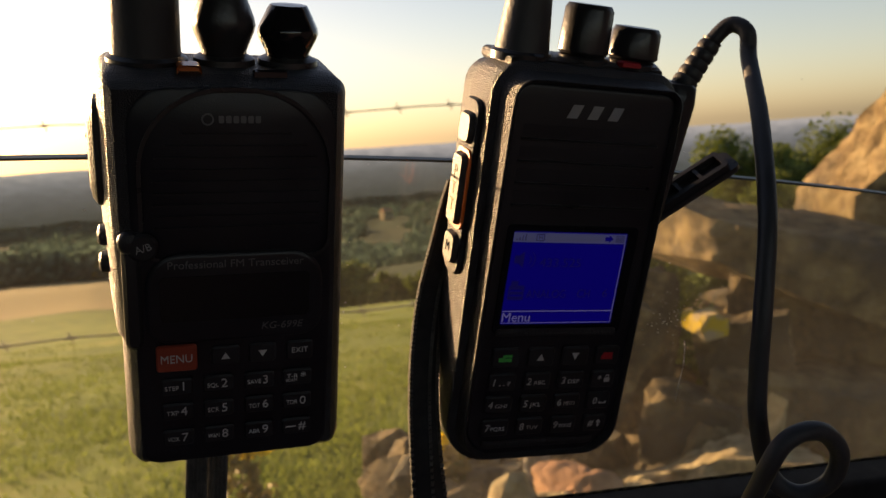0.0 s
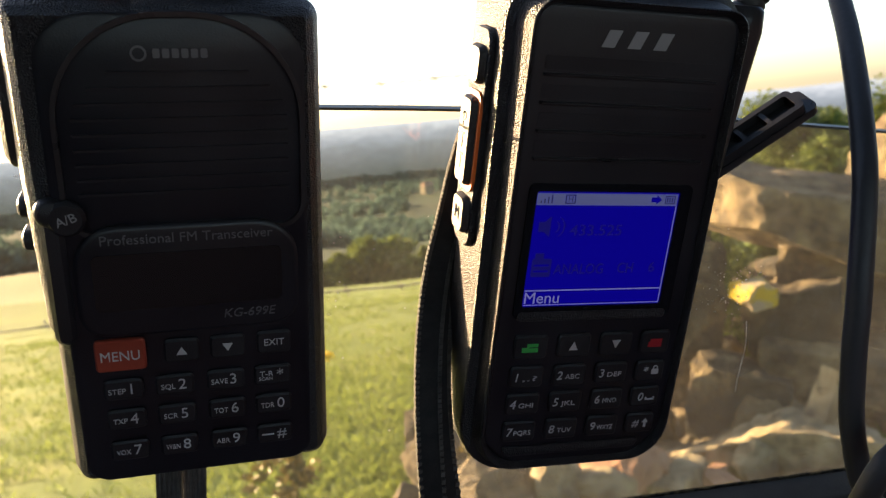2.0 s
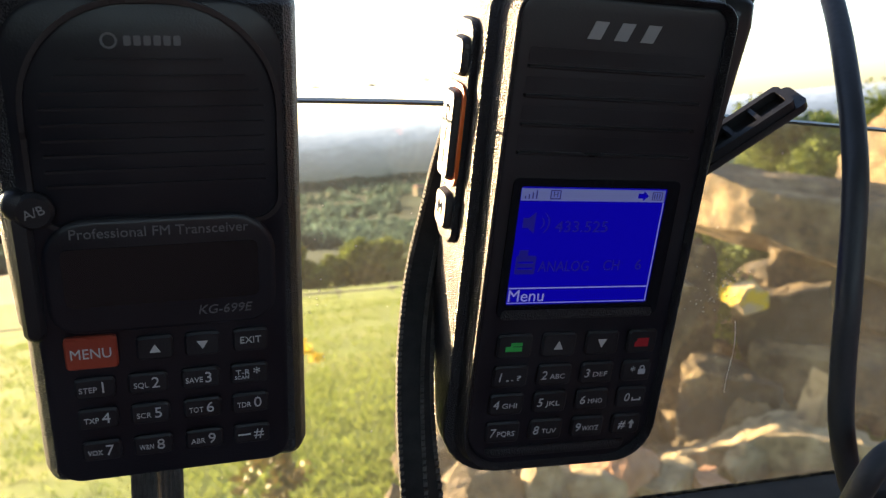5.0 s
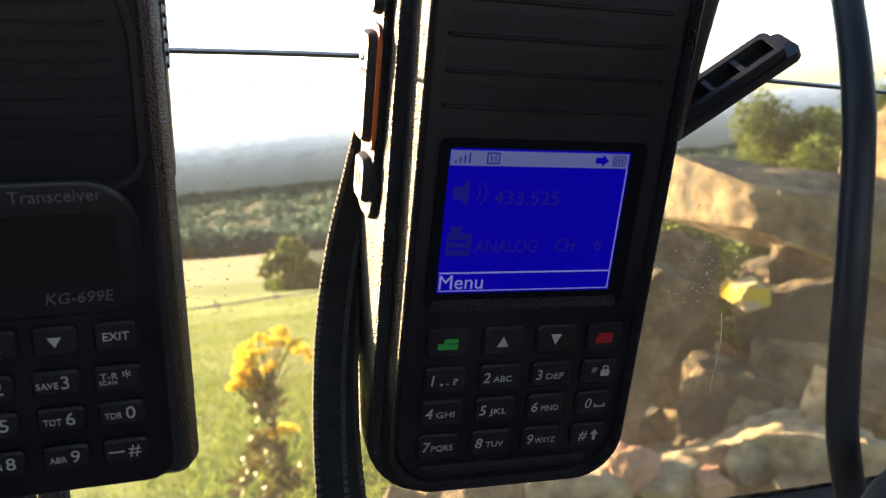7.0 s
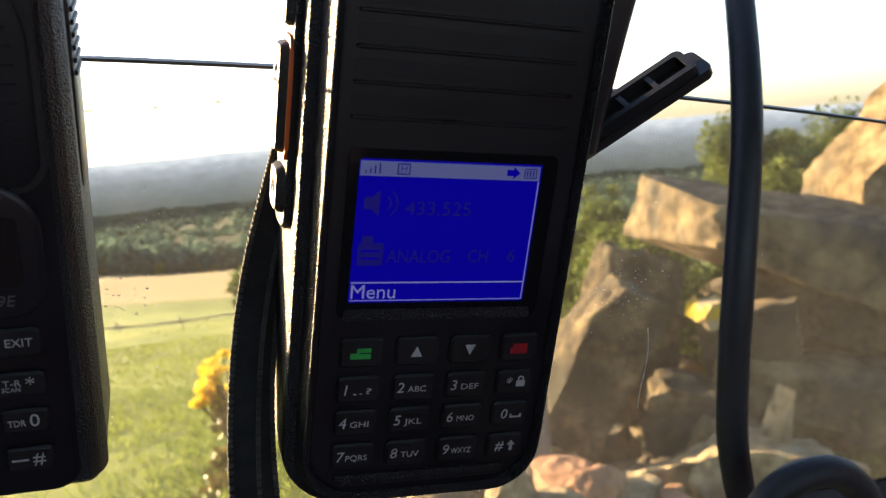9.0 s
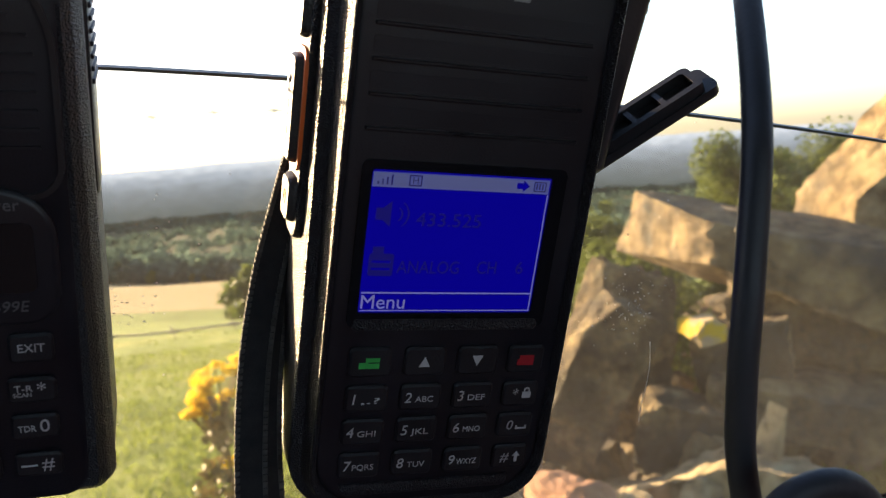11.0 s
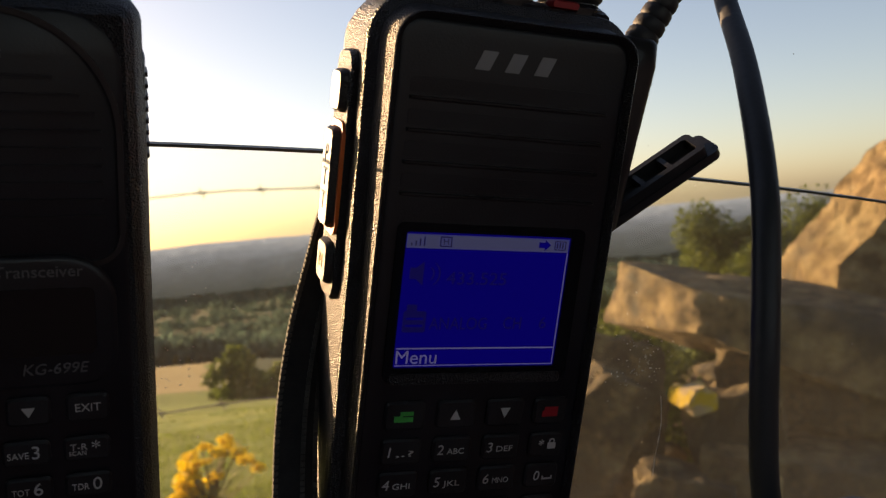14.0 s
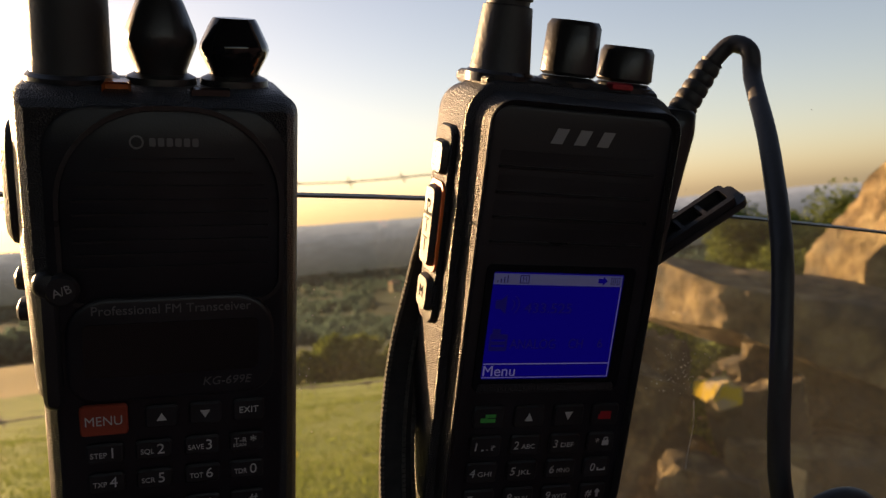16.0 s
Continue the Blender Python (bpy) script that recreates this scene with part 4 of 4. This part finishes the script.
set_block((1.58, 2.18, 0.03), (0.60, 0.20, 0.38), -42, 4, M_STONE_PALE, "pale sandstone block with a bright broken end", 8, -1.0, ((-0.75, 0.3, 0.8, 0.66), (-0.9, -0.1, -0.6, 1.1)), rough=0.024)
set_block((2.55, 2.30, 0.46), (0.40, 0.28, 0.18), -36, -4, M_STONE, "grey sandstone block beside the slab", 9, 0.1, rough=0.014)
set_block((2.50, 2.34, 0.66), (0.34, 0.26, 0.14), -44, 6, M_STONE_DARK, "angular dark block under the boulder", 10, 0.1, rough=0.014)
set_block((1.14, 2.25, 0.13), (0.22, 0.14, 0.12), -30, 3, M_STONE_RED, "long reddish brown stone lying in the pile", 11, -0.5, ((-0.6, -0.2, 0.7, 0.85), (0.7, 0, 0.7, 0.9)), rough=0.014)
set_block((1.34, 2.06, 0.10), (0.075, 0.06, 0.06), -30, 10, M_STONE_RED, "small pinkish stone with a sunlit end", 14, -0.6, ((-0.6, -0.2, 0.7, 1.0),), rough=0.006)
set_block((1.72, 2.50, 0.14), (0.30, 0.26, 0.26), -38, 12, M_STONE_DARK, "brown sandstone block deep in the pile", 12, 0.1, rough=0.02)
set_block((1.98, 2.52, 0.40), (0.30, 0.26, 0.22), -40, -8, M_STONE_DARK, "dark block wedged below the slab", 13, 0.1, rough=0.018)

EYE, FAR = Vector((0.03, 0.03, 1.19)), 1.7
STONES = [
    # place at arm's-length scale, width, height, depth, roll, turn, material, square, label
    ((0.792, 1.232, 0.554), 0.045, 0.04, 0.04, 0, 10, M_STONE_RED, 0.4, "small pinkish rounded stone in the pile"),
    ((0.722, 1.253, 0.550), 0.12, 0.06, 0.09, -5, 20, M_STONE_PALE, 0.5, "small pale flat stone"),
    ((0.515, 1.285, 0.575), 0.10, 0.12, 0.10, 15, 30, M_STONE_PALE, 0.6, "upright pale stone at the foot of the pile"),
    ((0.435, 1.300, 0.560), 0.14, 0.10, 0.11, 0, 0, M_STONE, 0.35, "rounded dark stone at the foot of the pile"),
    ((0.675, 1.270, 0.575), 0.11, 0.07, 0.08, 5, 40, M_STONE_RED, 0.5, "small brown stone lying in the pile"),
    ((0.590, 1.260, 0.560), 0.13, 0.085, 0.10, 9, -30, M_STONE_PALE, 0.55, "pale stone at the foot of the pile"),
    ((0.970, 1.150, 0.520), 0.22, 0.10, 0.13, 8, 5, M_STONE, 0.7, "low grey stone at the foot of the pile"),
    ((0.860, 1.230, 0.560), 0.08, 0.07, 0.08, 30, 25, M_STONE_PALE, 0.5, "small broken sandstone lump in the pile"),
]
for k, (p, w, h, d, roll, turn, mat, square, label) in enumerate(STONES):
    c = EYE + (Vector(p) - Vector((0, 0, 1.2))) * FAR
    c.z += 0.01
    ob = part("stone", stone_mesh(w * FAR, h * FAR, d * FAR, k + 9, square=square), mat, smooth=True)
    ob.matrix_world = pose(*c, 0, roll, turn + 6)
    tagged(ob, label, "stone", "rubble pile")


def make_rubble():
    """Small stones and earth that fill the pile below and behind the big blocks."""
    rng = random.Random(11)
    verts, faces = [], []
    protos = []
    for s in range(5):
        bm = bmesh.new()
        bmesh.ops.create_icosphere(bm, subdivisions=2, radius=1.0)
        for v in bm.verts:
            v.co *= 1 + 0.35 * noise.noise(v.co * 1.3 + Vector((s * 9, 0, 0)))
        bm.verts.index_update()
        protos.append(([v.co.copy() for v in bm.verts], [[v.index for v in f.verts] for f in bm.faces]))
        bm.free()
    for _ in range(420):
        u, t = rng.random(), rng.random()
        x = 0.75 + 2.9 * u + rng.gauss(0, 0.08)
        y = 2.28 + 0.42 * u + 1.1 * t
        top = 0.1 + 0.85 * min(1, max(0, (x - 0.8) / 2.0)) - 0.22 * t
        z = rng.uniform(-0.14, max(-0.08, top - 0.42))
        s = rng.uniform(0.07, 0.2)
        vs, fs = protos[rng.randrange(5)]
        m = pose(x, y, z, rng.uniform(0, 360), rng.uniform(0, 360), rng.uniform(0, 360)) @ Matrix.Diagonal((s, s * rng.uniform(0.5, 0.9), s * rng.uniform(0.5, 0.9), 1))
        base = len(verts)
        verts += [m @ v for v in vs]
        faces += [[base + i for i in f] for f in fs]
    me = bpy.data.meshes.new("rubble")
    me.from_pydata(verts, [], faces)
    me.materials.append(M_STONE)
    return tagged(new("rubble", me), "small brown stones and rubble filling the pile", "rubble", kind="stuff")


make_rubble()


# ---- plants ----
def leaf_cloud(centres, count, size, seed, squash=1.0):
    """Leaves scattered about clump centres of (place, radius): small bent quads in all directions."""
    rng = random.Random(seed)
    verts, faces = [], []
    total = sum(r ** 2 for _, r in centres)
    for c, r in centres:
        for _ in range(max(3, int(count * r ** 2 / total))):
            d = Vector((rng.gauss(0, 1), rng.gauss(0, 1), rng.gauss(0, 1))).normalized() * r * rng.uniform(0.3, 1.0)
            d.z *= squash
            p = Vector(c) + d
            a = Vector((rng.gauss(0, 1), rng.gauss(0, 1), rng.gauss(0, 1))).normalized()
            b = a.orthogonal().normalized()
            s = size * rng.uniform(0.6, 1.4)
            k = len(verts)
            verts += [p - a * s, p + b * s * 0.55, p + a * s, p - b * s * 0.55]
            faces.append((k, k + 1, k + 2, k + 3))
    me = bpy.data.meshes.new("crown")
    me.from_pydata(verts, [], faces)
    return me


def make_shrub(name, place, w, h, seed, label, leaves=5200, size=0.035, d=None):
    rng = random.Random(seed)
    T = thing(name, pose(*place), label, "shrub" if h < 3 else "tree")
    trunk_bm_pts = [Vector((0, 0, -0.25)), Vector((0.03 * w, 0, h * 0.25)), Vector((-0.03 * w, 0.02, h * 0.55)), Vector((0.02, 0, h * 0.85))]
    part("trunk", tube(smooth_line(trunk_bm_pts, 4), lambda t: h * 0.035 * (1 - 0.8 * t), 8), M_BARK, T, smooth=True)
    centres = []
    for k in range(26):
        a, u = rng.uniform(0, math.tau), rng.random()
        rad = (w / 2) * rng.uniform(0.1, 0.9) * math.sqrt(max(0.1, 1 - (2 * u - 0.85) ** 2 * 0.8))
        c = Vector((rad * math.cos(a), rad * math.sin(a) * ((d or w) / w), h * (0.12 + 0.8 * u)))
        centres.append((c, h * rng.uniform(0.11, 0.2)))
        if k < 9:
            limb = smooth_line([Vector((0, 0, h * 0.15 + 0.4 * u * h)), c.lerp(Vector((0, 0, c.z)), 0.5) - Vector((0, 0, 0.05 * h)), c], 3)
            part("limb", tube(limb, lambda t: h * 0.014 * (1 - 0.75 * t), 5), M_BARK, T)
    for k in range(14):
        c, r = centres[k]
        centres.append((c + Vector((rng.gauss(0, 1), rng.gauss(0, 1), abs(rng.gauss(0, 1)))) * h * 0.09, r * 0.4))
    me = leaf_cloud(centres, leaves, size, seed)
    me.materials.append(M_LEAF)
    crown = new("crown", me)
    crown.parent = T
    return T


make_shrub("hawthorn_shrub", (4.0, 5.0, -0.35), 1.45, 1.4, 21, "green hawthorn shrub behind the stone pile", 46000, 0.019)
make_shrub("hawthorn_shrub", (4.75, 5.0, -0.4), 1.1, 1.5, 22, "taller green hawthorn shrub behind the boulder", 40000, 0.019)
make_shrub("hawthorn_shrub", (3.2, 5.6, -0.5), 1.2, 1.05, 24, "low green shrub beside the stone pile", 22000, 0.017)
make_shrub("bramble", (2.05, 3.35, -0.1), 0.9, 0.75, 23, "low green bramble growing behind the slab", 7000, 0.016)


def make_ragwort(place, h, seed, tiers, flowers=5200):
    """A branching ragwort: tiers of (offset across, height as a share, half width, heads)."""
    rng = random.Random(seed)
    T = thing("ragwort", pose(*place), "yellow-flowered ragwort plant standing in the pasture", "plant", "ragwort in the pasture")
    part("stem", tube(smooth_line([Vector((0, 0, -0.05)), Vector((0.01, 0, h * 0.4)), Vector((-0.008, 0.01, h * 0.75))], 4), lambda t: 0.008 - 0.003 * t, 7), M_STEM, T, smooth=True)
    centres = []
    for off, level, half, heads in tiers:
        for k in range(heads):
            c = Vector((off + rng.uniform(-half, half), rng.uniform(-half, half) * 0.7, h * (level + rng.uniform(-0.035, 0.035))))
            c.z -= 0.9 * h * (c.x - off) ** 2 / max(half, 0.02)
            part("branch", tube(smooth_line([Vector((0, 0, h * (level - 0.32))), Vector((c.x * 0.6, c.y * 0.6, c.z - 0.1 * h)), c], 3), 0.0022, 5), M_STEM, T)
            centres.append((c, rng.uniform(0.014, 0.034)))
    me = leaf_cloud(centres, flowers, 0.0055, seed, 0.55)
    me.materials.append(M_FLOWER)
    f = new("flower_heads", me)
    f.parent = T
    f["label"] = "bright yellow flower clusters"
    lv = leaf_cloud([(Vector((rng.gauss(0, 0.035), rng.gauss(0, 0.035), h * rng.uniform(0.15, 0.75))), 0.05) for _ in range(14)], 420, 0.018, seed + 1)
    lv.materials.append(M_STEM)
    g = new("leaves", lv)
    g.parent = T
    return T


make_ragwort((0.24, 2.87, -0.08), 0.61, 31, ((0.03, 0.97, 0.12, 30), (-0.075, 0.80, 0.05, 14), (0.02, 0.82, 0.06, 5), (0.03, 0.5, 0.04, 3)))
make_ragwort((0.93, 2.82, -0.1), 0.26, 34, ((0.0, 0.95, 0.06, 7),), 1200)


def make_grass():
    """Tufts of pasture grass near the car."""
    rng = random.Random(8)
    verts, faces = [], []
    for _ in range(62000):
        r = 2.2 + 14 * rng.random() ** 1.7
        a = radians(rng.gauss(13, 24))
        x, y = r * math.sin(a), r * math.cos(a)
        if noise.noise((x * 0.8, y * 0.8, 9)) < rng.uniform(-0.6, 0.35) + max(0.0, r - 9) * 0.08:
            continue
        z = ground_height(x, y)
        h = rng.uniform(0.02, 0.055)
        for _ in range(3):
            d = Vector((rng.gauss(0, 1), rng.gauss(0, 1), 0)).normalized()
            w = d.cross(Vector((0, 0, 1))) * (0.0014 + 0.0005 * r)
            o = Vector((x + rng.gauss(0, 0.03), y + rng.gauss(0, 0.03), z - 0.01))
            k = len(verts)
            verts += [o - w, o + w, o + d * h * 0.25 + Vector((0, 0, h * 0.6)) + w * 0.6, o + d * h * 0.7 + Vector((0, 0, h))]
            faces += [(k, k + 1, k + 2), (k, k + 2, k + 3)]
    me = bpy.data.meshes.new("grass")
    me.from_pydata(verts, [], faces)
    me.materials.append(M_BLADE)
    return tagged(new("grass", me), "tufted yellow-green pasture grass", "grass", kind="stuff")


make_grass()


# ---- hedge trees on the field's lower edge, woods in the valley ----
def make_hedge():
    proto = make_shrub("hedge_tree", (0, 60, 0), 5.5, 5.0, 41, "rounded dark green hedge tree below the pasture", 2600, 0.3)
    tagged(proto, group="hedge trees")
    second = make_shrub("hedge_tree", (0, 60, 0), 4.2, 3.6, 42, "low spreading hedge tree below the pasture", 2200, 0.26)
    tagged(second, group="hedge trees")
    rng = random.Random(5)
    spots = [(6.6 + 1.05 * k, 66) for k in range(26)] + [(7.2 + 1.4 * k, 73) for k in range(18)] + [(5.7, 150), (5.2, 156), (0.4, 236), (2.6, 240), (-2.5, 238), (3.4, 236), (-5.5, 240)]
    for k, (azi, dist) in enumerate(spots):
        a, r = radians(azi + rng.gauss(0, 0.25)), dist + rng.gauss(0, 1.5)
        x, y = r * math.sin(a), r * math.cos(a)
        m = pose(x, y, ground_height(x, y) - 0.3, 0, 0, rng.uniform(0, 360)) @ Matrix.Diagonal((*[rng.uniform(0.62, 0.92)] * 3, 1))
        if k < 2:
            (proto, second)[k].matrix_world = m
        else:
            ob = copy_thing((proto, second)[k % 2], m)
            ob.matrix_basis = m


make_hedge()


def make_woods():
    """Woods and hedges of the valley: each tree a clump of leaf sprays about a dark heart."""
    rng = random.Random(6)
    verts, faces = [], []
    count = 0
    while count < 5600:
        a = radians(rng.uniform(-14, 52))
        r = 200 + 1480 * rng.random() ** 1.4
        x, y = r * math.sin(a), r * math.cos(a)
        if y < 236 or (abs(math.degrees(a) - 15.3) < 1.3 and 600 < r < 1200):
            continue
        n = noise.noise((x / 130, y / 75, 2)) + 0.35 * noise.noise((x / 40, y / 30, 7))
        if n < -0.12 and rng.random() < 0.93:
            continue
        s = rng.uniform(3.0, 6.5)
        z = ground_height(x, y)
        fine = 3 if r < 380 else 2 if r < 750 else 1
        for _ in range((22, 60, 150)[fine - 1]):
            d = Vector((rng.gauss(0, 1), rng.gauss(0, 1), rng.gauss(0, 1))).normalized() * rng.uniform(0.55, 1.05)
            p = Vector((x + d.x * s * 1.15, y + d.y * s * 1.15, z + (d.z + 0.75) * s * 0.8))
            u = (d + Vector((rng.gauss(0, 0.5), rng.gauss(0, 0.5), rng.gauss(0, 0.5)))).orthogonal().normalized()
            v = d.cross(u).normalized()
            w = s * rng.uniform(0.3, 0.55) * (1.2, 0.7, 0.42)[fine - 1]
            k = len(verts)
            verts += [p - u * w, p + v * w * 0.8, p + u * w, p - v * w * 0.8]
            faces.append((k, k + 1, k + 2, k + 3))
        count += 1
    me = bpy.data.meshes.new("far_woods")
    me.from_pydata(verts, [], faces)
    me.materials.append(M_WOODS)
    return tagged(new("far_woods", me), "woods and hedges across the valley, haze tint in their green", "woods", kind="stuff")


make_woods()


def make_house():
    a = radians(15.3)
    r = 1150
    x, y = r * math.sin(a), r * math.cos(a)
    H = thing("house", pose(x, y, ground_height(x, y), 0, 0, 20), "pale stone country house among the valley woods", "house")
    part("wall", box(bmesh.new(), -7, 7, -5, 5, 0, 13), M_STONE_PALE, H)
    bm = bmesh.new()
    loft(bm, [[(-7.6, -5.6, 13), (7.6, -5.6, 13), (7.6, 5.6, 13), (-7.6, 5.6, 13)], [(-6, -0.3, 17), (6, -0.3, 17), (6, 0.3, 17), (-6, 0.3, 17)]])
    part("roof", bm, M_STONE_RED, H, "dull red roof")
    for k in range(3):
        for z in (4, 11):
            part("window", box(bmesh.new(), -5.2 + k * 4.2, -3.6 + k * 4.2, -5.1, -4.9, z * 0.75, z * 0.75 + 2.4), M_GLOSS, H)
    return H


make_house()


# ---- barbed wire fence ----
def make_fence():
    F = thing("barbed_wire_fence", pose(0, 2.6, 0), "rusty two-strand barbed wire fence on wooden posts", "fence")
    for x in (-3.4, 1.17):
        part("post", lathe([(48, -400), (48, 0), (44, 1360), (38, 1380)], 10, x * 1000, 0), M_POST, F, smooth=True)
    for z0, z1 in ((1.28, 1.292), (0.79, 0.68)):
        pts = [Vector((-3.4 + 4.57 * k / 40, -0.05, z0 + (z1 - z0) * k / 40 + 0.012 * math.sin(k * math.pi / 40) - 0.004 * math.sin(k * 1.3))) for k in range(41)]
        strand = part("strand", tube(pts, 0.0024, 6), M_RUST, F)
        for k in range(28):
            u = (k + 0.5) / 28 * 40
            p = pts[int(u)].lerp(pts[min(40, int(u) + 1)], u - int(u))
            part("barb", tube([p + Vector((-0.014, 0, 0)), p + Vector((0.014, 0, 0))], 0.0038, 6), M_RUST, strand)
            part("barb", tube([p + Vector((0.006, 0, -0.016)), p + Vector((-0.005, 0.002, 0.016))], 0.0018, 5), M_RUST, strand)
    return F


make_fence()
